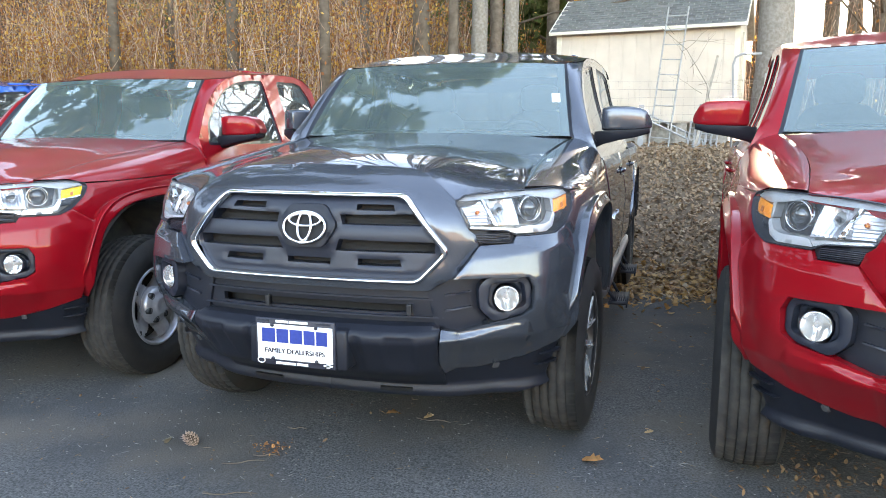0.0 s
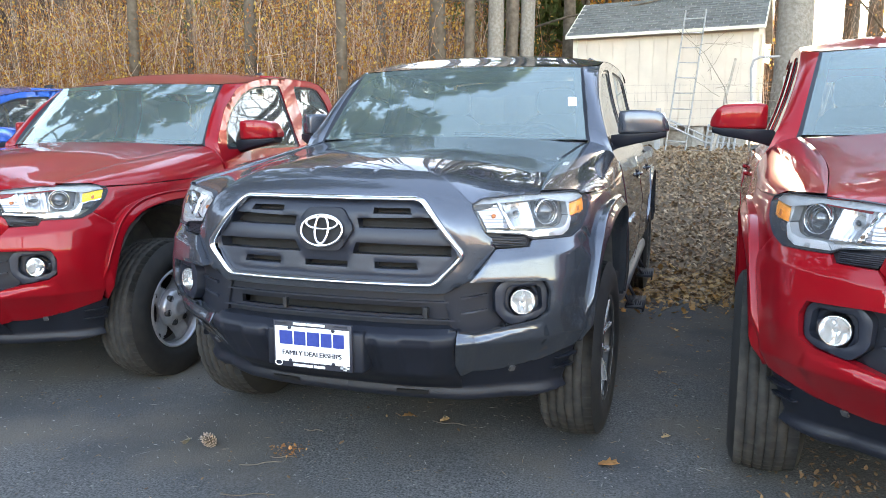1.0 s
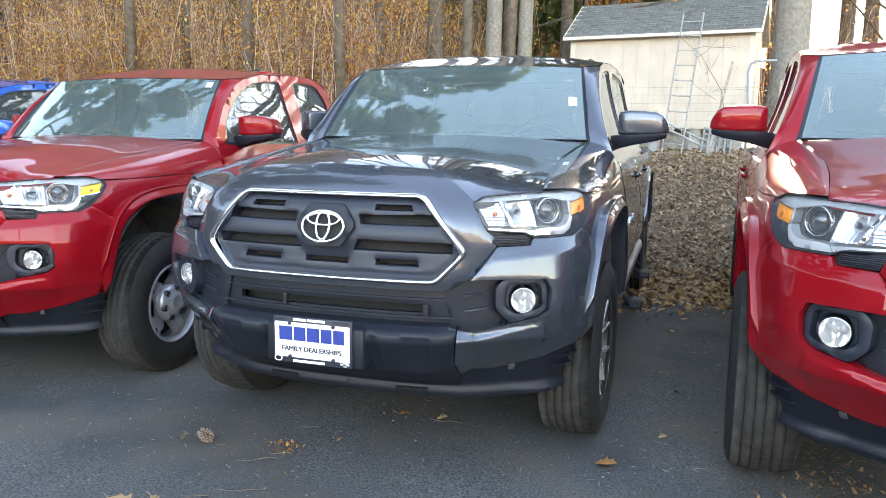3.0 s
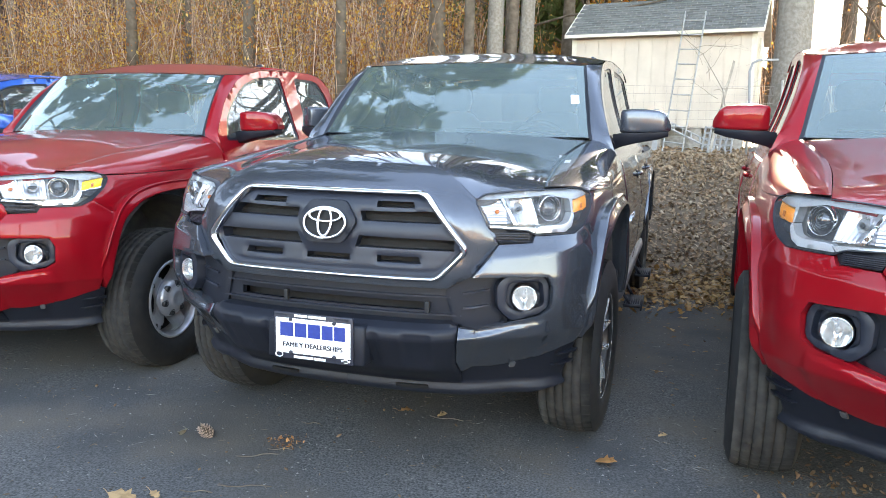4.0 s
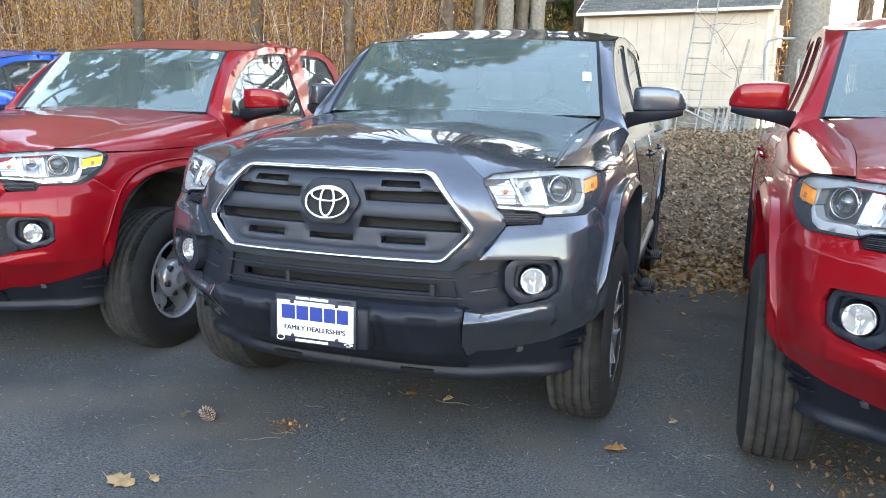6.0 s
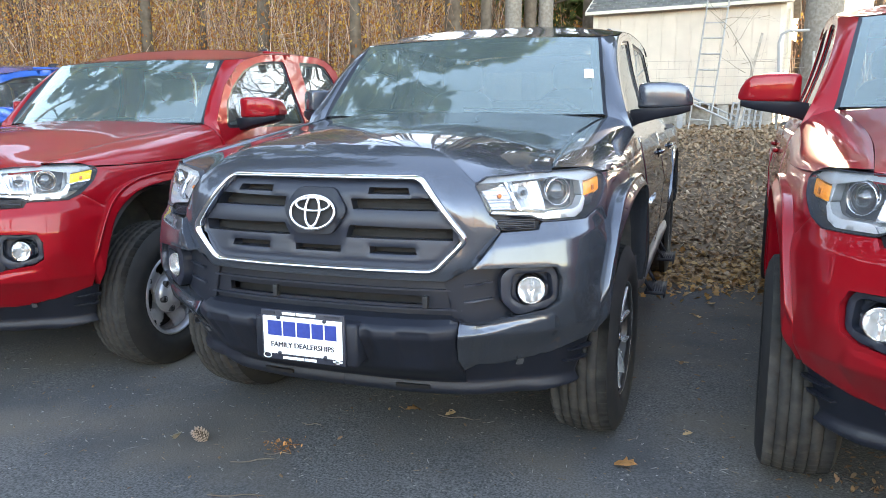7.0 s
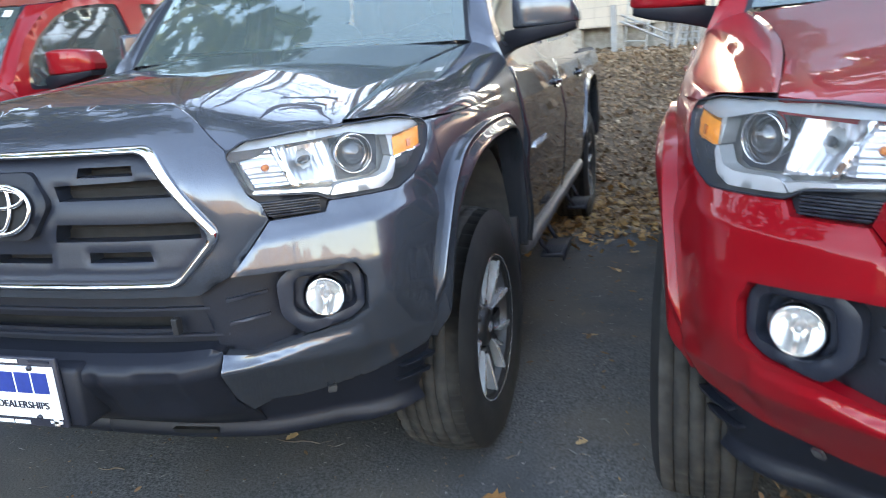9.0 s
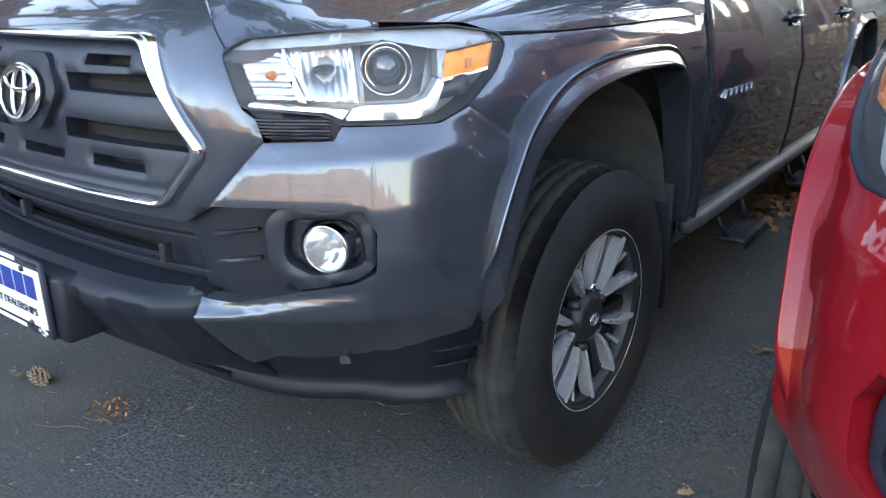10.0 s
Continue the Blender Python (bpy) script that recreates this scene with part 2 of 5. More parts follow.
def inside(poly, x, y):
    P = np.array(poly)
    Q = np.roll(P, -1, 0)
    c = np.zeros(x.shape, bool)
    for (x0, y0), (x1, y1) in zip(P, Q):
        if y0 != y1:
            c ^= ((y0 > y) != (y1 > y)) & (x < (x1 - x0) * (y - y0) / (y1 - y0) + x0)
    return c


def rounded(poly, r, n=4):
    """The outline with its corners rounded off."""
    out = []
    m = len(poly)
    for i in range(m):
        a, b, c = (Vector(poly[k % m]) for k in (i - 1, i, i + 1))
        rr = min(r, (a - b).length * .45, (c - b).length * .45)
        p, q = b + (a - b).normalized() * rr, b + (c - b).normalized() * rr
        for k in range(n + 1):
            t = k / n
            out.append(tuple(p * (1 - t) ** 2 + b * 2 * t * (1 - t) + q * t * t))
    return out


def fine(poly, step):
    out = []
    for a, b in zip(poly, poly[1:] + poly[:1]):
        n = max(1, round(math.dist(a, b) / step))
        out += [(a[0] + (b[0] - a[0]) * k / n, a[1] + (b[1] - a[1]) * k / n) for k in range(n)]
    return out


def panel(name, outline, material, parent, put=skin, holes=(), d=0.0, depth=0.03, step=0.025, roll=0.004, mirror=False, label="", smooth=True):
    """A sheet laid on a surface: outline and holes in the surface's own two numbers, d outwards (a number or a function), edges rolled and turned in."""
    from mathutils.geometry import delaunay_2d_cdt
    loops = [fine(list(p), step) for p in (outline, *holes)]
    pts, edges, rim = [], [], []
    for lp in loops:
        n = len(pts)
        pts += lp
        edges += [(n + i, n + (i + 1) % len(lp)) for i in range(len(lp))]
        rim.append(range(n, n + len(lp)))
    nrim = len(pts)
    A = np.array(loops[0])
    gx, gy = np.meshgrid(np.arange(A[:, 0].min(), A[:, 0].max(), step), np.arange(A[:, 1].min(), A[:, 1].max(), step))
    gx, gy = gx.ravel() + step * .37, gy.ravel() + step * .41
    ok = inside(outline, gx, gy)
    for h in holes:
        ok &= ~inside(h, gx, gy)
    gx, gy = gx[ok], gy[ok]
    R = np.array(pts)
    if len(gx):
        near = np.min((gx[:, None] - R[:, 0]) ** 2 + (gy[:, None] - R[:, 1]) ** 2, axis=1) > (step * .55) ** 2
        pts += list(zip(gx[near], gy[near]))
    vs, _, fs, orig, _, _ = delaunay_2d_cdt([Vector(p) for p in pts], edges, [], 0, 1e-6)
    V = np.array([v[:] for v in vs])
    F = np.array([f[:] for f in fs])
    c = V[F].mean(1)
    ok = inside(outline, c[:, 0], c[:, 1])
    for h in holes:
        ok &= ~inside(h, c[:, 0], c[:, 1])
    F = F[ok]
    on_rim = np.array([any(i < nrim for i in o) for o in orig])
    off = (d(V[:, 0], V[:, 1]) if callable(d) else np.full(len(V), d)) - on_rim * roll
    P = put(V[:, 0], V[:, 1], off)
    g = Geo()
    g.add(P, F)
    if depth:
        for lp in loops:
            L = np.array(lp + lp[:1])
            o = (d(L[:, 0], L[:, 1]) if callable(d) else np.full(len(L), d)) - roll
            g.grid([put(L[:, 0], L[:, 1], o - .0005), put(L[:, 0], L[:, 1], o - depth)])
    if mirror:
        g.v, g.f = [(-p[0], p[1], p[2]) for p in g.v], [f[::-1] for f in g.f]
    return g.out(name, material, parent, label, smooth)


def ease(a, b, x):
    t = np.clip((x - a) / (b - a), 0, 1)
    return t * t * (3 - 2 * t)


# ---- the pick-up ----
AXLE_F, AXLE_R, HUB_Z, TYRE_R = 0.95, 4.18, 0.361, 0.388
GRILLE = [(-.367, 1.071), (.367, 1.071), (.526, .870), (.418, .756), (-.418, .756), (-.526, .870)]
GRILLE_IN = [(-.352, 1.055), (.352, 1.055), (.497, .871), (.405, .774), (-.405, .774), (-.497, .871)]
LAMP = [(.540, 1.040), (.584, 1.063), (.72, 1.074), (.826, 1.078), (.978, 1.083), (1.088, 1.068), (1.102, 1.048), (1.068, 1.003), (.998, .948), (.935, .921), (.764, .919), (.735, .936), (.587, .948), (.560, 1.005)]
LAMP = rounded(LAMP, .014)
VENT = [(.587, .948), (.735, .936), (.762, .919), (.752, .894), (.634, .892), (.611, .928)]
FLARE_OUT = [(1.005, .598), (1.035, .702), (1.060, .774), (1.088, .838), (1.125, .900), (1.19, .953), (1.289, .990), (1.437, 1.011), (1.614, 1.016), (1.765, 1.010), (1.842, .968), (1.895, .890), (1.956, .808), (2.03, .65), (2.06, .50)]
ARCH = [(1.055, .50), (1.070, .61), (1.105, .732), (1.141, .825), (1.193, .883), (1.283, .933), (1.43, .959), (1.607, .967), (1.766, .960), (1.829, .925), (1.895, .831), (1.945, .669), (1.985, .50)]
FOG_BEZEL = rounded([(.620, .750), (.650, .779), (.797, .775), (.818, .735), (.815, .664), (.776, .639), (.672, .621), (.624, .670)], .02)


def smooth(points, n=6):
    P = [2 * Vector(points[0]) - Vector(points[1])] + [Vector(p) for p in points] + [2 * Vector(points[-1]) - Vector(points[-2])]
    out = []
    for i in range(1, len(P) - 2):
        a, b, c, d = P[i - 1:i + 3]
        for k in range(n):
            t = k / n
            out.append(tuple(.5 * (2 * b + (c - a) * t + (2 * a - 5 * b + 4 * c - d) * t * t + (3 * b - a - 3 * c + d) * t ** 3)))
    return out + [tuple(P[-2])]


FLARE_OUT, ARCH = smooth(FLARE_OUT), smooth(ARCH)


FLARE_LINES = [np.array([np.interp(np.linspace(0, len(p) - 1, 700), np.arange(len(p)), [q[k] for q in p]) for k in (0, 1)]).T for p in (FLARE_OUT, ARCH)]


def flare_d(u, z, shift=(0.0, 0.0)):
    """Over the wheel the flare stands further out towards the opening, so that its face looks up a little."""
    q = np.stack([np.asarray(u, float) - shift[0], np.asarray(z, float) - shift[1]], -1)
    far, near = (np.sqrt(((q[:, None] - line[None]) ** 2).sum(-1).min(1)) for line in FLARE_LINES)
    f = far / (far + near + 1e-6)
    return .022 + .022 * (f - .3) * ease(.78, .97, q[:, 1])


def wheel_flare(parent, material, mirror, shift=(0.0, 0.0), out=.008, n=110):
    """A painted arch swept from its outer edge, with a thin raised lip there, to the rolled edge of the opening."""
    a, b = (line[np.linspace(0, len(line) - 1, n).astype(int)] + shift for line in FLARE_LINES)
    rows = []
    for f, d in ((0, -.03), (0, .002), (.012, .0055), (.05, .0070), (.10, .0055), (.14, .0), (.35, .0), (.6, .001), (.85, .002), (.94, .0), (.985, -.004), (1.0, -.012), (1.0, -.05)):
        q = a + (b - a) * f
        base = 0.0 if d in (-.03, -.05) else flare_d(q[:, 0], q[:, 1], shift) + out
        p = skin(q[:, 0], q[:, 1], -.006 + (base + d + .006) * (.35 + .65 * ease(0, 7, np.arange(n))))     # it sinks into the bumper at its foot
        rows.append(np.vstack([skin(q[:1, 0], q[:1, 1] - .002, -.03), p, skin(q[-1:, 0], q[-1:, 1] - .002, -.03)]))
    g = Geo().grid(rows)
    if mirror:
        g.v = [(-p[0], p[1], p[2]) for p in g.v]
    return g.out("wheel_flare", material, parent)


NOSE_TOP = smooth([(0, 1.161), (.2, 1.158), (.33, 1.153), (.395, 1.143), (.47, 1.104), (.542, 1.048)], 4)


HOOD_FRONT = [tuple(skin(u, z)) for u, z in NOSE_TOP]
HOOD_KEYS = HOOD_FRONT[::2] + [(.62, .287, 1.068), (.737, .368, 1.086), (.737, .8, 1.155), (.74, 1.2, 1.205), (.735, 1.58, 1.252), (.4, 1.47, 1.272), (0, 1.44, 1.277),
                               (0, .8, 1.225), (.3, .8, 1.222), (.45, .8, 1.190), (.57, .8, 1.166), (.45, 1.2, 1.232), (.3, 1.2, 1.247), (.5, .45, 1.128), (.4, .5, 1.172), (0, .5, 1.198), (.6, .55, 1.126)]
HOOD_Z = plate_spline(HOOD_KEYS)


def bumper_d(u, z):
    """The painted corner: a shoulder under the lamp, a steep face below its crease, and a sill that follows the fog bezel."""
    a = np.abs(u)
    crease = .848 + .03 * np.clip((a - .62) / .33, 0, 1)
    shoulder = .026 * np.clip((.918 - z) / (.918 - crease), 0, 1) ** 1.4
    face = .016 * np.clip((crease - z) / .09, 0, 1)
    ledge = (shoulder + face) * ease(1.06, .84, a) * ease(.54, .70, z)
    under = np.interp(a, [.50, .555, .673, .778, .817, .85], [.592, .586, .617, .634, .659, .70]) - z
    sill = .024 * np.clip(under / .026, 0, 1) * np.clip(1 - (under - .026) / .16, 0, 1) * ease(.86, .80, a)
    facet = np.clip((.562 - a) / .075, 0, 1) * .036 * ease(.62, .58, z)
    return np.maximum(ledge, sill) + facet + .015 * ease(.94, 1.05, a) * ease(.90, .82, z) - .010 * ease(.60, .48, z)


def tyre(parent):
    w = .122
    prof = [(-w * .80, .215), (-w * .90, .232), (-w * .98, .246), (-w * 1.0, .252), (-w * 1.045, .262), (-w * 1.055, .292), (-w * 1.05, .318), (-w * 1.02, .326), (-w * .98, .350), (-w * .86, .376)]
    g = Geo()
    lugs = []
    for k in range(6):                       # ribs across the tread, with grooves between them
        x0, x1 = -w * .86 + k * w * .287, -w * .86 + (k + 1) * w * .287 - (.0055 if k < 5 else 0)
        crown = lambda x: TYRE_R - .012 * (x / w / .86) ** 2
        lugs += [(x0, crown(x0)), (x1, crown(x1))] + ([(x1 + .001, crown(x1) - .008), (x1 + .0045, crown(x1) - .008)] if k < 5 else [])
    lugs = [prof[-1]] + lugs + [(-prof[-1][0], prof[-1][1])]
    g.lathe(lugs, 216)
    for i, (x, y, z) in enumerate(g.v):      # sipes cut across the shoulders and, finer and staggered, the middle ribs
        r, rib = math.hypot(y, z), math.floor((x / w + .86) / .287)
        k = round(math.atan2(z, y) / math.tau * 216 + 1.6 * abs(x) / w) + (rib % 2)
        if r > .362 and k % (5 if abs(x) > w * .55 else 4) == 0:
            f = 1 - (.014 if abs(x) > w * .55 else .012)
            g.v[i] = (x, y * f, z * f)
    body = g.out("tyre", TREAD, parent)
    for sd in (-1, 1):
        Geo().lathe([(-sd * x, r) for x, r in prof][::-sd], 96).out("sidewall", RUBBER, body)


def alloy_wheel(parent, sx):
    """Five forked spokes: machined blades over dark pockets, a sliver of bright metal in each fork."""
    g = Geo().lathe([(sx * .105, .236), (sx * .112, .229), (sx * .100, .221), (sx * .06, .214), (-sx * .10, .212)], 64)
    g.out("rim", DARK_ALLOY, parent)
    Geo().lathe([(sx * .1125, .2335), (sx * .1140, .2315), (sx * .1125, .2295)], 64).out("rim_lip", ALLOY, parent)
    # added near-black disc: shade between the spokes put into colour
    Geo().lathe([(sx * .015, .214), (sx * .02, .10), (sx * .035, .03)], 48).out("wheel_shade_disc", VOID, parent)

    def bar(name, mt, mid, rows, under):
        pts = []
        for r, half, x in rows:
            c, s = math.cos(mid(r)), math.sin(mid(r))
            pts.append([(sx * (x + o), r * c - s * h * half, r * s + c * h * half) for h, o in ((-1.15, -under), (-1, 0), (0, .003), (1, 0), (1.15, -under))])
        Geo().grid(pts).out(name, mt, parent, smooth=False)
    for k in range(5):
        th = radians(35) + k * math.tau / 5
        for sd in (-1, 1):
            blade = lambda r: th + sd * (.16 + .20 * (r / .22) ** 1.5)
            bar("spoke", ALLOY, blade, ((.080, .003, .080), (.100, .005, .087), (.125, .0075, .092), (.160, .0105, .097), (.190, .0118, .101), (.2215, .009, .104)), .030)
            bar("spoke_flank", DARK_ALLOY, lambda r: blade(r) + sd * .13, ((.060, .010, .060), (.12, .017, .066), (.17, .020, .068), (.214, .022, .070)), .03)
        bar("spoke_sliver", ALLOY, lambda r: th, ((.150, .003, .072), (.180, .006, .078), (.2145, .009, .086)), .02)
        bar("spoke_pocket", DARK_ALLOY, lambda r: th, ((.05, .014, .066), (.10, .016, .066), (.15, .018, .062), (.214, .026, .064)), .03)
    Geo().lathe([(sx * .055, .066), (sx * .086, .060), (sx * .096, .040), (sx * .094, .037), (sx * .094, .0)], 32).out("centre_cap", DARK_ALLOY, parent)
    e = Geo()
    for a, b in ((.022, .015), (.008, .015), (.020, .006)):
        e.tube([(sx * .0955, a * math.cos(i * math.tau / 24), b * math.sin(i * math.tau / 24)) for i in range(24)], .0022, 6, True, up=(1, 0, 0))
    e.out("cap_emblem", CHROME, parent)
    for k in range(6):
        th = k * math.tau / 6 + .35
        Geo().lathe([(sx * .055, .013), (sx * .082, .011), (sx * .085, .006), (sx * .085, 0)], 8, centre=(0, .078 * math.cos(th), .078 * math.sin(th))).out("lug_nut", CHROME if k % 2 else DARK_ALLOY, parent)


def steel_wheel(parent, sx):
    """Pressed steel: a silver dish with five windows, and a domed cap with a ring of nuts set into it."""
    g = Geo().lathe([(sx * .105, .222), (sx * .114, .214), (sx * .108, .208), (sx * .098, .204), (sx * .06, .196), (-sx * .10, .192)], 64)
    g.out("rim", STEEL, parent)
    for a in (radians(150), radians(215)):
        Geo().box((sx * .106 - .006, .208 * math.cos(a) - .006, .208 * math.sin(a) - .013), (sx * .106 + .006, .208 * math.cos(a) + .006, .208 * math.sin(a) + .013), .003).out("balance_weight", DARK_ALLOY, parent)
    # added near-black disc that paints the windows' shade
    Geo().lathe([(sx * .005, .19), (sx * .005, .03)], 40).out("wheel_shade_disc", VOID, parent)
    n, per = 120, 24
    prof = ((.200, .064), (.192, .080), (.182, .088), (.168, .091), (.150, .088), (.134, .080), (.120, .070), (.108, .064), (.096, .066))
    vs = [(sx * x, r * math.cos(k * math.tau / n), r * math.sin(k * math.tau / n)) for r, x in prof for k in range(n + 1)]
    half = {1: 6, 2: 7, 3: 6, 4: 5, 5: 4, 6: 3}
    fs = []
    for i in range(len(prof) - 1):
        for k in range(n):
            if abs(k % per - per / 2 + .5) > half.get(i, -1):
                fs.append((i * (n + 1) + k, i * (n + 1) + k + 1, (i + 1) * (n + 1) + k + 1, (i + 1) * (n + 1) + k))
    d = Geo().add(vs, fs)
    d.add([(x - sx * .016, y, z) for x, y, z in vs], [f[::-1] for f in fs])     # the pressing's back, for thickness in the windows
    d.out("spoke_disc", STEEL, parent)
    Geo().lathe([(sx * .055, .104), (sx * .082, .102), (sx * .098, .092), (sx * .108, .072), (sx * .110, .056), (sx * .122, .050), (sx * .126, .034), (sx * .124, .030), (sx * .124, 0)], 40).out("hub_cap", STEEL, parent)
    for k in range(6):
        th = k * math.tau / 6 + .2
        Geo().lathe([(sx * .090, .020), (sx * .1085, .018), (sx * .110, .0145), (sx * .104, .012), (sx * .108, .009), (sx * .108, 0)], 14, centre=(0, .080 * math.cos(th), .080 * math.sin(th))).out("lug_nut", DARK_ALLOY, parent)


def headlight(parent, sd, amber):
    mir = sd < 0
    h = panel("headlight", LAMP, LAMP_BASE, parent, d=-.060, depth=0, mirror=mir, label="clear headlight with projector and amber marker")
    panel("lamp_rim", LAMP, TRIM, h, holes=[[(a + (.82 - a) * .012, b + (1.0 - b) * .026) for a, b in LAMP]], d=.0015, depth=.06, step=.02, roll=.001, mirror=mir)
    saw = lambda v, p: (v / p) % 1.0
    turn = [(.560, 1.036), (.592, 1.056), (.640, 1.060), (.690, .955), (.602, .953), (.575, 1.005)]
    panel("turn_reflector", turn, REFLECTOR, h, d=lambda u, z: -.028 - .008 * np.abs(np.sin((u - .56) * 30)) - .0028 * saw(z, .0110), depth=.02, step=.0045, mirror=mir, label="chrome turn signal reflector with level ribs", smooth=False)
    high = [(.650, 1.061), (.775, 1.066), (.792, .953), (.700, .955)]
    panel("high_beam_reflector", high, REFLECTOR, h, d=lambda u, z: -.026 - .040 * np.exp(-((u - .728) / .045) ** 2 - ((z - 1.008) / .05) ** 2) - .0022 * np.abs(np.sin((u + .2 * z) * 230)), depth=.02, step=.004, mirror=mir, label="chrome high beam reflector with upright flutes")
    panel("lamp_divider", [(.640, 1.060), (.650, 1.061), (.702, .955), (.688, .955)], CHROME, h, d=-.014, depth=.04, step=.012, roll=.002, mirror=mir)
    c0 = skin(.728, 1.008, -.05)
    g = Geo().blob((c0[0] * (-1 if mir else 1), c0[1], c0[2]), (.009, .030, .009), 2.2, 12, 8)
    g.out("high_beam_bulb", DARK_ALLOY, h)
    c0 = skin(.632, 1.0, -.035)
    g = Geo().blob((c0[0] * (-1 if mir else 1), c0[1], c0[2]), (.008, .014, .008), 2.2, 12, 8)
    g.out("turn_bulb", ORANGE_BULB, h, "orange turn signal bulb")
    # pale band: sky reflected along the lens top, built as a panel
    panel("sky_sheen_band", [(.555, 1.042), (.595, 1.060), (.84, 1.075), (1.06, 1.074), (1.080, 1.052), (.975, 1.040), (.93, 1.044), (.84, 1.059), (.75, 1.051), (.60, 1.043)], LAMP_SHELL, h, d=-.010, depth=.03, step=.012, mirror=mir)
    bar = [(.768, .926), (.900, .927), (.934, .944), (.955, .985), (.944, .995), (.918, .962), (.888, .953), (.800, .951), (.782, .947)]
    panel("chrome_blade", rounded(bar, .006), LAMP_BLADE, h, d=-.012, depth=.03, step=.012, roll=.001, mirror=mir, label="satin chrome blade under the projector")
    sweep = [(.596, .9495), (.738, .9395), (.764, .928), (.776, .944), (.750, .9465), (.600, .9560)]
    panel("chrome_edge", rounded(sweep, .003), LAMP_BLADE, h, d=-.010, depth=.02, step=.012, roll=.001, mirror=mir)
    panel("marker_wall", [(.944, .996), (.956, .988), (.970, 1.040), (.950, 1.048)], LAMP_BASE, h, d=-.016, depth=.03, step=.012, roll=.001, mirror=mir)
    panel("projector_surround", [(.790, 1.062), (.932, 1.058), (.944, 1.045), (.916, .966), (.888, .955), (.800, .953)], TRIM, h, d=-.052, depth=0, step=.02, roll=0, mirror=mir)
    c = skin(.846, 1.010, -.05)
    n = skin(.846, 1.010, 0) - c
    m = Matrix.Translation(c) @ Vector(n).to_track_quat("Y", "Z").to_matrix().to_4x4()
    fl = (lambda p: (-p[0], p[1], p[2])) if mir else (lambda p: tuple(p))
    for nm, mt, prof in (("projector_ring", CHROME, [(-.01, .046), (.022, .046), (.026, .0445), (.023, .0425), (.008, .042)]),
                         ("projector_shroud", DARK_ALLOY, [(.010, .042), (.004, .039), (-.002, .038)]),
                         ("projector_inner_ring", CHROME, [(-.002, .0385), (.006, .037), (.004, .034), (-.004, .033)]),
                         ("projector_lens", PROJECTOR, [(.002, .034), (.016, .030), (.027, .022), (.033, .011), (.035, 0.0)]),
                         ("projector_bowl", LAMP_SHELL, [(-.003, .035), (-.018, .027), (-.026, .013), (-.028, 0)])):
        g = Geo().lathe(prof, 40, "y")
        g.v = [fl(m @ Vector(p)) for p in g.v]
        if not mir:
            g.f = [f[::-1] for f in g.f]
        g.out(nm, mt, h)
    panel("amber_marker", [(.964, 1.033), (1.082, 1.049), (1.061, 1.009), (.952, .991)], amber, h, d=-.012, depth=.02, step=.012, mirror=mir, label="amber side marker")
    panel("marker_bulb", [(1.006, 1.024), (1.020, 1.026), (1.015, 1.010), (1.002, 1.008)], ORANGE_BULB, h, d=-.0085, depth=.004, step=.02, roll=0, mirror=mir)
    panel("marker_strip", [(.948, .988), (1.052, 1.004), (1.054, 1.009), (.950, .993)], CHROME, h, d=-.008, depth=.01, step=.02, roll=.001, mirror=mir)
    panel("marker_housing", [(.935, .955), (1.0, .962), (1.055, 1.0), (.95, .986)], TRIM, h, d=-.022, depth=.02, step=.015, mirror=mir)
    panel("lens", LAMP, LAMP_GLASS, h, d=-.003, depth=0, step=.02, roll=.002, mirror=mir, label="clear plastic lens").visible_shadow = False
    b = panel("lamp_vent", VENT, PLASTIC, h, d=-.012, depth=.03, step=.02, mirror=mir)
    for k in range(6):
        z = .898 + k * .0058
        panel("vent_slat", [(.626 - k * .004, z), (.742, z - .001), (.742, z + .002), (.626 - k * .004, z + .003)], TRIM, h, d=-.004, depth=.01, step=.03, roll=.001, mirror=mir)


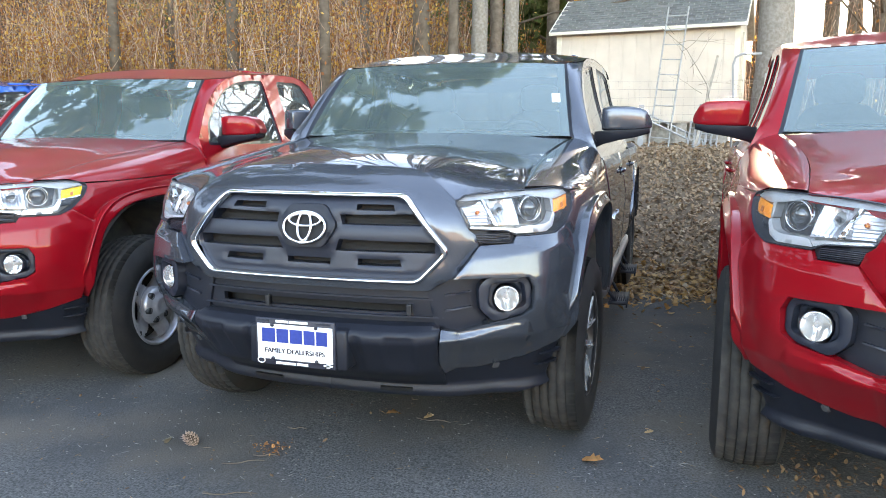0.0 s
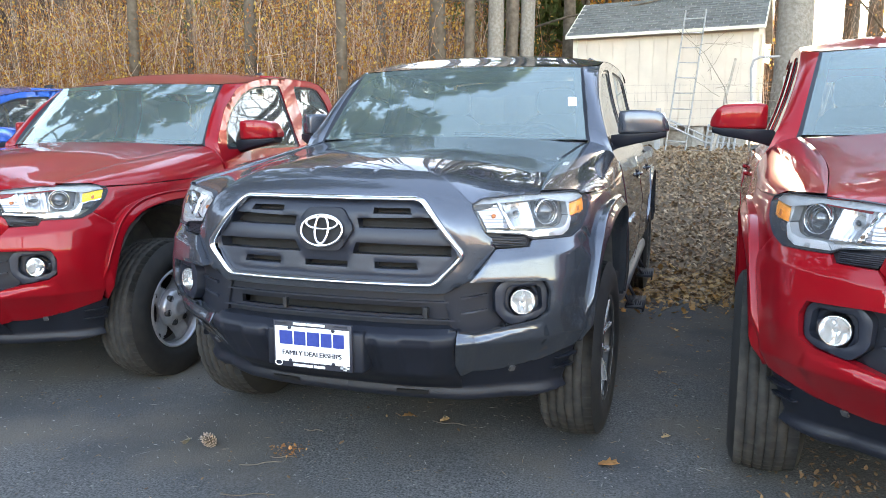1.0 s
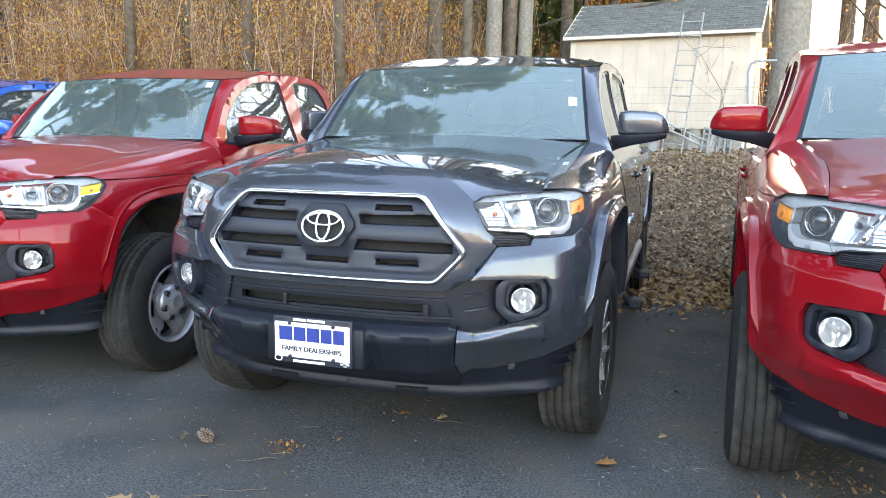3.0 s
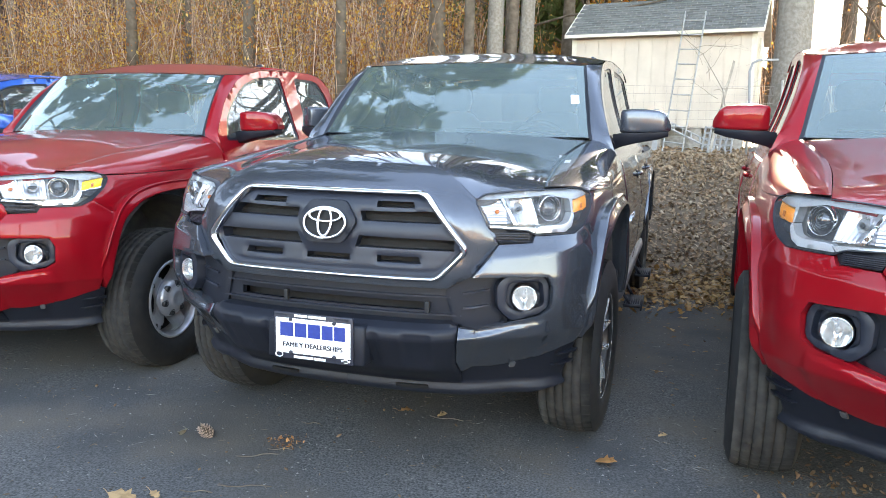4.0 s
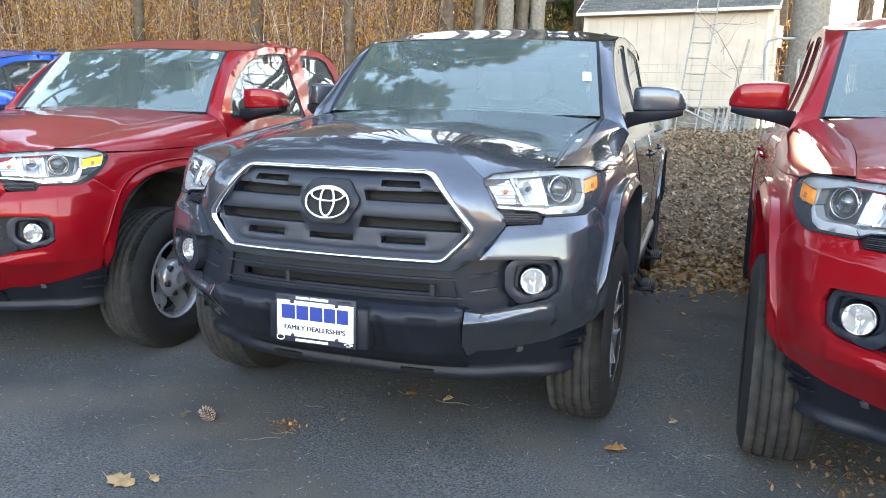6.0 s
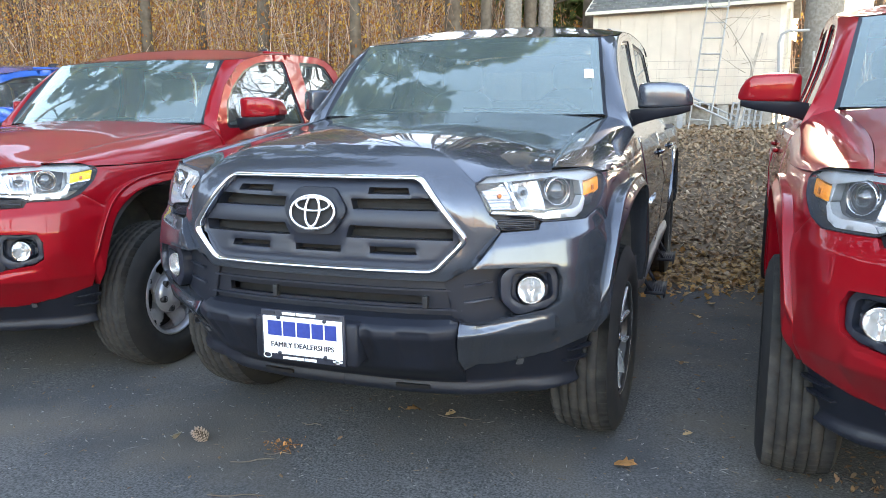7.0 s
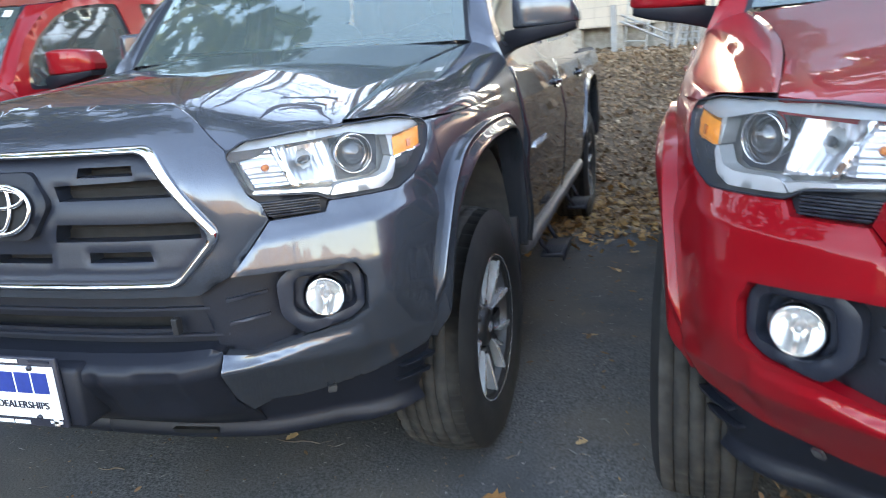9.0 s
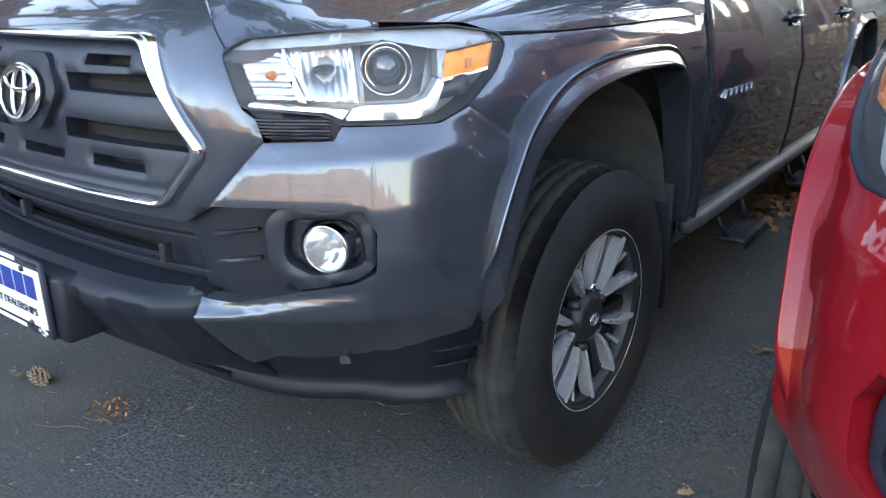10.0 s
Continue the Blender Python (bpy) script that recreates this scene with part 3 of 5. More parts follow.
def fog_lamp(parent, sd):
    mir = sd < 0
    pit = rounded([(.660, .758), (.788, .758), (.798, .672), (.705, .648), (.653, .680)], .02)
    b = panel("fog_bezel", FOG_BEZEL, TRIM, parent, holes=[pit], d=.022, depth=.07, step=.015, roll=.006, mirror=mir)
    panel("bezel_bowl", pit, TRIM, b, d=lambda u, z: -.008 - .055 * ease(.056, .047, np.hypot(u - .735, z - .699)), depth=0, step=.007, mirror=mir)
    wall = np.array(fine(pit, .015) + fine(pit, .015)[:1])
    g = Geo().grid([skin(wall[:, 0], wall[:, 1], .020), skin(wall[:, 0], wall[:, 1], -.05)])
    if mir:
        g.v = [(-p[0], p[1], p[2]) for p in g.v]
    g.out("bezel_wall", TRIM, b)
    c = skin(.735, .699, -.019)
    m = Matrix.Translation(c) @ Vector((.28, -.96, 0)).to_track_quat("Y", "Z").to_matrix().to_4x4()
    lamp = None
    for nm, mt, prof in (("fog_lamp", CHROME, [(-.03, .047), (.030, .046), (.034, .043), (.028, .041)]),
                         ("fog_reflector", FOG_REFLECTOR, [(.030, .041), (.022, .038), (.012, .032), (.003, .024), (-.003, .014), (-.004, 0)]),
                         ("fog_bulb_shield", LAMP_BASE, [(-.004, .009), (.016, .0085), (.022, .007), (.025, .003), (.025, 0)]),
                         ("fog_lens", FOG_GLASS, [(.033, .043), (.040, .030), (.044, .014), (.045, 0)])):
        g = Geo().lathe(prof, 40, "y")
        if nm == "fog_reflector":              # upright flutes in the bowl
            g.v = [(x, y - .004 * abs(math.sin(x * 95)), z) for x, y, z in g.v]
        g.v = [((-1 if mir else 1) * (m @ Vector(p)).x, *(m @ Vector(p))[1:]) for p in g.v]
        if not mir:
            g.f = [f[::-1] for f in g.f]
        ob = g.out(nm, mt, lamp or parent)
        lamp = lamp or ob
    # dark wedge with two ribs between the bezel and the middle of the nose
    w = panel("fog_trim", [(.525, .792), (.65, .784), (.622, .745), (.626, .665), (.672, .619), (.550, .580), (.47, .60), (.44, .72), (.47, .765)], PLASTIC, parent, d=-.016, depth=.03, step=.02, mirror=mir)
    for z in (.727, .672):
        panel("trim_rib", [(.505, z - .016), (.60, z), (.60, z + .006), (.505, z - .008)], TRIM, w, d=-.003, depth=.012, step=.03, roll=.001, mirror=mir)


def emblem(parent):
    Y = .084
    pl = rounded([(-.118, .955), (-.070, 1.027), (.070, 1.027), (.118, .955), (.070, .877), (-.070, .877)], .022)
    flat = lambda x, z, d: np.stack([x, Y + .006 - d + (np.asarray(z) - .95) * .25, z], -1)
    p = panel("emblem_plate", pl, PLASTIC, parent, put=flat, d=0.0, depth=.05, step=.02, roll=.006)
    panel("emblem_field", [(.080 * math.cos(a), .948 + .053 * math.sin(a)) for a in np.linspace(0, math.tau, 33)[:-1]], VOID, p, put=flat, d=.003, depth=.003, step=.02, roll=0)
    g = Geo()
    for a, b, cz in ((.081, .054, .948), (.026, .049, .951), (.062, .021, .973)):
        g.tube([(a * math.cos(t), Y - .003 + (cz + b * math.sin(t) - .95) * .25, cz + b * math.sin(t)) for t in np.linspace(0, math.tau, 49)[:-1]], .0055, 8, True, up=(0, 1, 0))
    g.out("emblem", CHROME, p, "chrome badge of three ovals")


def bars_text(parent, spots, mt, y, h):
    """Plain bars that stand for lettering."""
    for x0, x1, z in spots:
        Geo().box((x0, y - .0015, z - h / 2), (x1, y, z + h / 2)).out("lettering_bar", mt, parent, smooth=False)


def words(text, size, x, z, y, mt, parent, align="CENTER", width=None):
    cu = bpy.data.curves.new("lettering", "FONT")
    cu.body, cu.size, cu.align_x, cu.align_y, cu.extrude = text, size, align, "CENTER", .0006
    ob = new("lettering", cu)
    me = bpy.data.meshes.new_from_object(ob)
    bpy.data.objects.remove(ob)
    xs = [v.co.x for v in me.vertices]
    k = width / (max(xs) - min(xs)) if width else 1
    mid = (max(xs) + min(xs)) / 2
    me.transform(Matrix.Translation((x, y, z)) @ Matrix.Rotation(radians(90), 4, "X") @ Matrix.Diagonal((k, 1, 1, 1)) @ Matrix.Translation((-mid, 0, 0)))
    bold = bmesh.new()                       # strokes laid side by side, to thicken them
    for k in range(4):
        bold.from_mesh(me)
        me.transform(Matrix.Translation((.022 * size, .0002, .012 * size * (k % 2 - .5))))
    bold.to_mesh(me)
    bold.free()
    me.materials.clear()
    me.materials.append(mt)
    o = new("lettering", me)
    o.parent = parent
    return o


def dealer_plate(parent):
    y = -.008
    f = Geo().box((-.154, y - .006, .462), (.154, y + .006, .632), .003).out("dealer_plate", BLACK_INK, parent, "white dealer plate with blue lettering in a dark frame")
    Geo().box((-.146, y - .0085, .484), (.146, y - .004, .612), .001).out("plate_sheet", WHITE, f)
    yy = y - .009
    # the dealer's name as plain bars, one a letter
    widths, x = (.052, .046, .048, .042, .042), -.127
    for w in widths:
        Geo().box((x, yy - .001, .547), (x + w, yy, .597), .0).out("lettering_bar", INK, f, smooth=False)
        x += w + .006
    words("FAMILY DEALERSHIPS", .024, -.001, .516, yy, BLACK_INK, f, width=.232)
    bars_text(f, [(-.072, -.022, .623), (-.018, .052, .623)], WHITE, y - .0065, .009)
    bars_text(f, [(-.075, .002, .472), (.006, .05, .472)], WHITE, y - .0065, .009)
    bars_text(f, [(-.146, -.10, .624), (.085, .14, .624)], TRIM, y - .0065, .006)
    for a in (-.085, .085):
        for z in (.609, .488):
            Geo().lathe([(y - .009, .007), (y - .014, .006), (y - .014, 0)], 10, "y", (a, 0, z)).out("plate_screw", BLACK_INK, f)
    o = Geo()
    o.tube([(-.132 + .014 * math.cos(t), yy - .001, .478 + .010 * math.sin(t)) for t in np.linspace(0, math.tau, 25)[:-1]], .002, 6, True, up=(0, 1, 0))
    o.out("plate_badge", WHITE, f)
    o = Geo()
    o.box((.112, yy - .002, .474), (.146, yy, .481)).box((.122, yy - .002, .469), (.136, yy, .486))
    o.out("plate_badge", WHITE, f)


def mirror(parent, sd, body_paint, fold=0.0):
    """An angular shell: deep inboard, its top falling away to a square outer end, over a black wedge of a foot."""
    g = Geo()
    rows = []
    for x, zt, zb, yf, yb in ((.872, 1.396, 1.290, 1.785, 1.90), (.880, 1.407, 1.286, 1.772, 1.905), (.93, 1.413, 1.285, 1.762, 1.908), (1.00, 1.412, 1.285, 1.760, 1.91), (1.07, 1.405, 1.288, 1.766, 1.91), (1.100, 1.388, 1.292, 1.778, 1.908), (1.122, 1.350, 1.299, 1.800, 1.905), (1.129, 1.330, 1.305, 1.812, 1.90)):
        ym, zm, hy, hz = (yf + yb) / 2, (zt + zb) / 2, (yb - yf) / 2, (zt - zb) / 2
        ring = []
        for k in range(24):
            t = k * math.tau / 24
            c, s = math.cos(t), math.sin(t)
            ring.append((x, ym + hy * math.copysign(abs(c) ** .30, c), zm + hz * math.copysign(abs(s) ** .26, s)))
        rows.append(ring + ring[:1])
    g.grid(rows)
    g.add([p for p in rows[0][:-1]], [tuple(range(24))])
    g.add([p for p in rows[-1][:-1]], [tuple(range(24))[::-1]])
    b = Geo()
    rows = []
    for x, zt, zb, yf, yb in ((.835, 1.280, 1.195, 1.79, 1.87), (.88, 1.286, 1.214, 1.772, 1.89), (.96, 1.288, 1.235, 1.757, 1.90), (1.06, 1.292, 1.254, 1.760, 1.90), (1.118, 1.298, 1.272, 1.785, 1.895)):
        rows.append([(x, yf, zt), (x, yf, zb + .008), (x, yf + .012, zb), (x, yb - .012, zb), (x, yb, zb + .008), (x, yb, zt), (x, yf, zt)])
    b.grid(rows)
    b.add(rows[-1][:-1], [tuple(range(6))])
    m = Geo().box((.895, 1.906, 1.305), (1.105, 1.914, 1.395), .003)
    for q in (g, b, m):
        if sd < 0:
            q.v = [(-p[0], p[1], p[2]) for p in q.v]
        if fold:                # swung back towards the glass
            turn = Matrix.Translation((sd * .90, 1.87, 0)) @ Matrix.Rotation(radians(fold) * sd, 4, "Z") @ Matrix.Translation((-sd * .90, -1.87, 0))
            q.v = [tuple(turn @ Vector(p)) for p in q.v]
    h = g.out("door_mirror", body_paint, parent, "painted door mirror over a black foot")
    b.out("mirror_base", PLASTIC, h)
    m.out("mirror_glass", CHROME, h)


def pickup(name, paint_mat, label, at, wheel="alloy", plate=True, steps=True, flares=True, yaw=0.0, steer=0.0, rear=None, marker=AMBER, track=.843, cab_ext=0.0, sticker=(.44, .56), fold=0.0):
    top = new(name)
    top.matrix_world = pose(*at, 0, 0, yaw)
    tagged(top, label, "pickup truck", "pick-ups parked in a row")
    # --- nose
    nose = [(-u, z) for u, z in NOSE_TOP[:0:-1]] + NOSE_TOP + [(.560, 1.005), (.588, .946), (.612, .928), (.624, .892), (.532, .779), (.445, .732), (-.445, .732), (-.532, .779), (-.624, .892), (-.612, .928), (-.588, .946), (-.560, 1.005)]
    crown = lambda u, z: .010 * ease(.62, .50, np.abs(u)) * ease(.70, .80, z) * ease(1.06, .96, z)
    panel("nose_panel", nose, paint_mat, top, holes=[[(a * .985, .9 + (b - .9) * .985) for a, b in rounded(GRILLE, .03)]], d=crown, depth=.05, step=.02)
    # near-black sheet: the shade behind the slots is put into its colour
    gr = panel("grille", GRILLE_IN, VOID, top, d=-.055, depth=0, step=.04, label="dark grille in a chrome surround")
    sides = [np.array(fine_k) for fine_k in ([p for a, b in zip(r, r[1:] + r[:1]) for p in zip(np.linspace(a[0], b[0], 9)[:-1], np.linspace(a[1], b[1], 9)[:-1])] for r in (rounded(GRILLE, .03, 6), rounded(GRILLE_IN, .025, 6)))]
    o_, i_ = (np.vstack([q, q[:1]]) for q in sides)
    ring = [skin(*o_.T, -.03)]
    for f in np.linspace(0, 1, 9):
        q = o_ + (i_ - o_) * f
        ring.append(skin(*q.T, .012 + .013 * math.sin(math.pi * f) ** .7))
    Geo().grid(ring + [skin(*i_.T, -.035)]).out("grille_surround", CHROME, gr, "bright chrome hexagonal ring")
    slots = []
    for s in (-1, 1):
        for x0, x1, z0, z1 in ((.182, .326, 1.008, 1.029), (.190, .352, .815, .838)):
            slots.append([(s * x0, z0), (s * x1, z0), (s * (x1 - .008), z1), (s * x0, z1)][::s])
        slots.append([(s * .130, .957), (s * .432, .957), (s * .395, .998), (s * .122, .992)][::s])
        slots.append([(s * .105, .864), (s * .470, .863), (s * .470, .902), (s * .122, .906)][::s])
    slots.append([(-.085, .815), (.085, .815), (.085, .836), (-.085, .836)])
    panel("grille_panel", [(a * .998, b) for a, b in GRILLE_IN], TRIM, gr, holes=slots, d=lambda u, z: -.004 + .0035 * np.sin((z - .77) * 60), depth=.05, step=.014, roll=.005)
    # bars in the same shade colour, so the slots stay plain dark
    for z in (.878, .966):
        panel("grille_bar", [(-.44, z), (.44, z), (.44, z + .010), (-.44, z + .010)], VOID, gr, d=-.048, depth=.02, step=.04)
    emblem(gr)
    # --- lower intake and bumper
    it = panel("lower_intake", [(-.53, .60), (.53, .60), (.53, .70), (.44, .732), (-.44, .732), (-.53, .70)], PLASTIC, top, d=-.03, depth=.02, step=.03,
               holes=[[(-.40, .645), (.36, .645), (.36, .675), (-.40, .675)]])
    # near-black sheet with the intake's shade in its colour
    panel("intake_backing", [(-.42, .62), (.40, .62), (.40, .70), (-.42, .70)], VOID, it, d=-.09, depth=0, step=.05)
    for z, e in ((.695, .46), (.630, .50)):
        panel("intake_rib", [(-e, z), (e, z), (e, z + .006), (-e, z + .006)], TRIM, it, d=-.014, depth=.02, step=.03, roll=.002)
    for x in (-.19, .37):
        Geo().box((x, .118, .642), (x + .016, .14, .682), .003).out("intake_clip", DARK_ALLOY, it, smooth=False)

    def beam(u, z):
        a = np.abs(u)
        face = .088 * ease(.335, .44, z) - .05 * ease(.585, .612, z)
        ends = ease(.60, .36, a)
        pad = -.009 * ease(.300, .312, a) * ease(.405, .393, a) * ease(.590, .575, z) * ease(.43, .50, z) - .009 * ease(.195, .200, a) * ease(.225, .215, a) * ease(.590, .575, z) * ease(.43, .50, z)
        return -.012 + (face + .012) * ends + pad + .012 * (1 - ends) * ease(.42, .50, z)
    panel("front_bumper", [(-.488, .602), (-.46, .612), (.46, .612), (.488, .602), (.484, .535), (.480, .455), (.50, .40), (.515, .335), (-.515, .335), (-.50, .40), (-.480, .455), (-.484, .535)], PLASTIC, top, d=beam, depth=.10, step=.010, roll=.006)
    for s in (-1, 1):
        corner = [(.626, .890), (.750, .894), (.764, .917), (.937, .919), (.996, .944), (1.092, .883), (1.145, .88), (1.086, .75), (1.024, .60), (1.02, .50), (.85, .455), (.72, .428), (.64, .418), (.57, .420), (.505, .405), (.482, .455), (.486, .535), (.491, .600), (.555, .588),
                  (.673, .619), (.778, .636), (.817, .661), (.820, .737), (.799, .777), (.649, .782), (.533, .781)]
        panel("bumper_corner", corner, paint_mat, top, d=bumper_d, depth=.04, step=.0085, roll=.002, mirror=s < 0)
        headlight(top, s, marker)
        fog_lamp(top, s)
        val = [(.0, .36), (.44, .36), (.48, .43), (.62, .44), (.85, .468), (1.02, .505), (1.068, .50), (1.075, .31), (.85, .284), (.0, .284)]
        lip = lambda u, z: -.018 + .034 * ease(.345, .300, z)
        vl = panel("lower_valance", val, PLASTIC, top, d=lip, depth=.05, step=.012, mirror=s < 0)
        for z in (.448, .402):
            panel("valance_fin", [(.935, z), (1.065, z - .004), (1.065, z + .010), (.935, z + .004)], PLASTIC, vl, d=.006, depth=.03, step=.02, roll=.002, mirror=s < 0)
        panel("bumper_cap", rounded([(.722, .411), (.744, .411), (.744, .434), (.722, .434)], .004), STEP_BAR, vl, d=.003, depth=.01, step=.01, roll=.001, mirror=s < 0)
        # near-black patch on the face: the slot's shade painted, no real recess
        panel("tow_slot_shade", [(.22, .306), (.36, .306), (.36, .322), (.22, .322)], VOID, vl, d=.018, depth=.02, step=.02, roll=.002, mirror=s < 0)
    if plate:
        Geo().box((-.19, .0, .455), (.19, .11, .602), .012).out("plate_mount", PLASTIC, top)
        dealer_plate(top)
    # --- bonnet
    edge = [(p[0], p[1] + .008) for p in HOOD_FRONT] + [(.62, .292), (.734, .366), (.716, .53), (.700, .70), (.694, .88), (.700, 1.14), (.715, 1.36), (.736, 1.56), (.4, 1.46), (0, 1.43)]
    hood_edge = edge + [(-x, y) for x, y in edge[-2:0:-1]]
    panel("hood", hood_edge, paint_mat, top, put=bonnet, depth=.03, step=.035)
    Geo().grid([[(x, 1.42 + .14 * abs(x / .74) ** 2, 1.225), (x, 1.62 + .08 * abs(x / .74) ** 2, 1.250)] for x in np.linspace(-.74, .74, 21)]).out("cowl", PLASTIC, top)
    for x0, x1 in ((-.60, -.02), (.05, .62)):
        Geo().tube([(x0, 1.52 + .12 * (x0 / .74) ** 2, 1.290), ((x0 + x1) / 2, 1.53, 1.285), (x1, 1.53 + .12 * (x1 / .74) ** 2, 1.278)], .008, 6).out("wiper", PLASTIC, top)
    # --- flanks
    uR = arc_at(AXLE_R)
    for s in (-1, 1):
        mir = s < 0
        fl = lambda g: setattr(g, "v", [(-p[0], p[1], p[2]) for p in g.v]) if mir else None
        fender = [(1.09, 1.060), (1.25, 1.060), (1.6, 1.065), (2.06, 1.08), (2.085, .80), (2.09, .46), (2.03, .46)] + [p for p in ARCH[::-1] if p[1] > .78] + [(1.092, .883), (.996, .946), (1.066, 1.003), (1.098, 1.044)]
        fen = panel("front_fender", fender, paint_mat, top, d=lambda u, z: .012 * ease(.75, 1.0, z) * ease(1.2, 1.5, u), depth=.04, step=.02, mirror=mir)
        a = np.linspace(0, 1, 26)
        low_u = 1.09 + a * .97
        low = skin(low_u, 1.060 + a * .02, .012 * ease(1.2, 1.5, low_u))
        hy = np.interp(a, [0, .25, .6, 1], [.376, .75, 1.15, 1.56])
        hx = np.interp(hy, [.37, .53, .70, .88, 1.14, 1.36, 1.56], [.738, .720, .704, .698, .704, .719, .740])
        hi = np.stack([hx, hy, HOOD_Z(hx - .004, hy) + .001], -1)
        rows = []
        ctrl = np.stack([low[:, 0] - .20 * (hi[:, 2] - low[:, 2]), (low[:, 1] + hi[:, 1]) / 2, hi[:, 2] - .10 * (hi[:, 2] - low[:, 2]) + .004], -1)
        for t in np.linspace(0, 1, 15):        # upright at the flank, level at the hood
            p = low * (1 - t) ** 2 + ctrl * 2 * t * (1 - t) + hi * t * t
            lead = skin(1.09 - .258 * t, 1.068 + .017 * ease(0, .35, t) + .003 * t, .001)
            p += (lead - p[0]) * (1 - ease(0, .22, a))[:, None]
            rows.append(p)
        rows.append(hi - [0, 0, .03])
        g = Geo().grid(rows)
        fl(g)
        g.out("fender_top", paint_mat, fen)
        if flares:
            wheel_flare(top, paint_mat, mir)
            wheel_flare(top, paint_mat, mir, (uR - 1.55, .02), -.006)
        d1, d2 = arc_at(2.62), arc_at(3.62)
        arch_r = [(uR - 1.52 + a_ - .03, b_ + .02) for a_, b_ in ARCH]
        swell = lambda u, z: .012 * ease(.55, .80, z) + .008 * ease(.95, .88, z) * ease(.80, .87, z)
        for nm, a0, a1 in (("front_door", 2.095, d1), ("rear_door", d1 + .006, d2)):
            dr = [(a0, .48), (a1, .48), (a1, 1.15), (a0, 1.15)]
            if nm == "rear_door":
                dr = [(a0, .48), (arch_r[0][0] - .05, .48), (arch_r[2][0] - .06, .80), (a1, .98), (a1, 1.15), (a0, 1.15)]
            door = panel(nm, dr, paint_mat, top, d=swell, depth=.03, step=.028, mirror=mir)
            hu, hz = a1 - .12, 1.045
            g = Geo().tube([tuple(skin(hu - .10, hz, .012)), tuple(skin(hu - .088, hz, .026)), tuple(skin(hu, hz + .003, .031)), tuple(skin(hu + .078, hz, .026)), tuple(skin(hu + .09, hz, .012))], [.010, .012, .014, .012, .010], 12)
            fl(g)
            g.out("door_handle", paint_mat, door)
            panel("handle_recess", rounded([(hu - .07, hz - .03), (hu + .06, hz - .03), (hu + .06, hz + .03), (hu - .07, hz + .03)], .025), paint_mat, door, d=lambda u, z: .0215 - .016 * np.exp(-((u - hu) / .05) ** 2 - ((z - hz) / .022) ** 2), depth=0, step=.01, roll=0, mirror=mir)
            if nm == "front_door":
                for k in range(6):
                    uu = 2.21 + k * .053
                    panel("badge_bar", [(uu, .834), (uu + .036, .834), (uu + .032, .856), (uu + .004, .856)], CHROME, door, d=.026, depth=.006, step=.03, roll=.001, mirror=mir, label="chrome badge lettering")
        sill = [(2.05, .40), (arch_r[0][0], .40), (arch_r[0][0] - .03, .475), (2.05, .475)]
        panel("rocker_sill", sill, paint_mat, top, d=-.004, depth=.05, step=.05, mirror=mir)
        bed = [(d2 + .012, .98)] + [(p[0], p[1]) for p in arch_r if p[1] > .55] + [(arch_r[-1][0], .48), (arc_at(5.28), .52), (arc_at(5.28), 1.15), (d2 + .012, 1.15)]
        bd = panel("bed_side", bed, paint_mat, top, d=lambda u, z: .012 * ease(.75, 1.0, z), depth=.05, step=.05, mirror=mir)
        a = np.linspace(3.80, 5.28, 12)
        g = Geo().grid([skin(np.array([arc_at(y) for y in a]), 1.15 + 0 * a, .008), np.stack([.86 + 0 * a, a, 1.172 + 0 * a], -1), np.stack([.80 + 0 * a, a, 1.165 + 0 * a], -1), np.stack([.80 + 0 * a, a, .75 + 0 * a], -1)])
        fl(g)
        g.out("bed_rail", PLASTIC, bd)
        # wheel housings
        for yc in (AXLE_F, AXLE_R):
            th = np.linspace(-.25, math.pi - .22, 22)
            g = Geo().grid([[(x, yc + .455 * math.cos(t), .44 + .50 * math.sin(t)) for t in th] for x in (.905, .60, .50)])
            g.grid([[(.50, yc + r * math.cos(t), .44 + r * math.sin(t)) for t in th] for r in (.5, .05)])
            fl(g)
            g.out("wheel_liner", LINER, top)
        for yc in (AXLE_F, AXLE_R):
            g = Geo().box((.70, yc + .44, .235), (.93, yc + .455, .62), .005)
            fl(g)
            g.out("mud_flap", PLASTIC, top)
        # wheels
        for yc in (AXLE_F, AXLE_R):
            w = new("wheel")
            w.parent = top
            w.matrix_local = pose(s * track, yc, HUB_Z, (0 if yc == AXLE_F and s > 0 else random.uniform(0, 60)), 0, -steer if yc == AXLE_F else 0)
            tyre(w)
            (alloy_wheel if wheel == "alloy" else steel_wheel)(w, s)
        # side step
        if steps:
            pts = [(.90, 1.555, .462), (.916, 1.565, .458), (.92, 1.65, .456), (.92, 3.45, .466), (.91, 3.58, .47), (.88, 3.62, .475)]
            g = Geo().tube(pts, .031, 12)
            fl(g)
            st = g.out("side_step", STEP_BAR, top, "round side step bar with hanging treads")
            for y in (1.95, 2.90):
                g = Geo().box((.935, y - .13, .338), (1.035, y + .13, .358), .006)
                for k in range(8):
                    g.box((.942 + k * .012, y - .12, .357), (.947 + k * .012, y + .12, .364))
                g.box((1.030, y - .13, .325), (1.037, y + .13, .362))
                for yy in (y - .13, y + .13):
                    g.tube([(.92, yy + .02, .44), (.945, yy, .40), (.975, yy * .9 + y * .1, .35)], .009, 8)
                fl(g)
                g.out("step_tread", PLASTIC, st)
        mirror(top, s, paint_mat, fold if s < 0 else 0.0)
        # --- cab side and its glass
        far = lambda pts: [(y_ + cab_ext * float(ease(2.85, 3.3, np.float64(y_))), z_) for y_, z_ in pts]
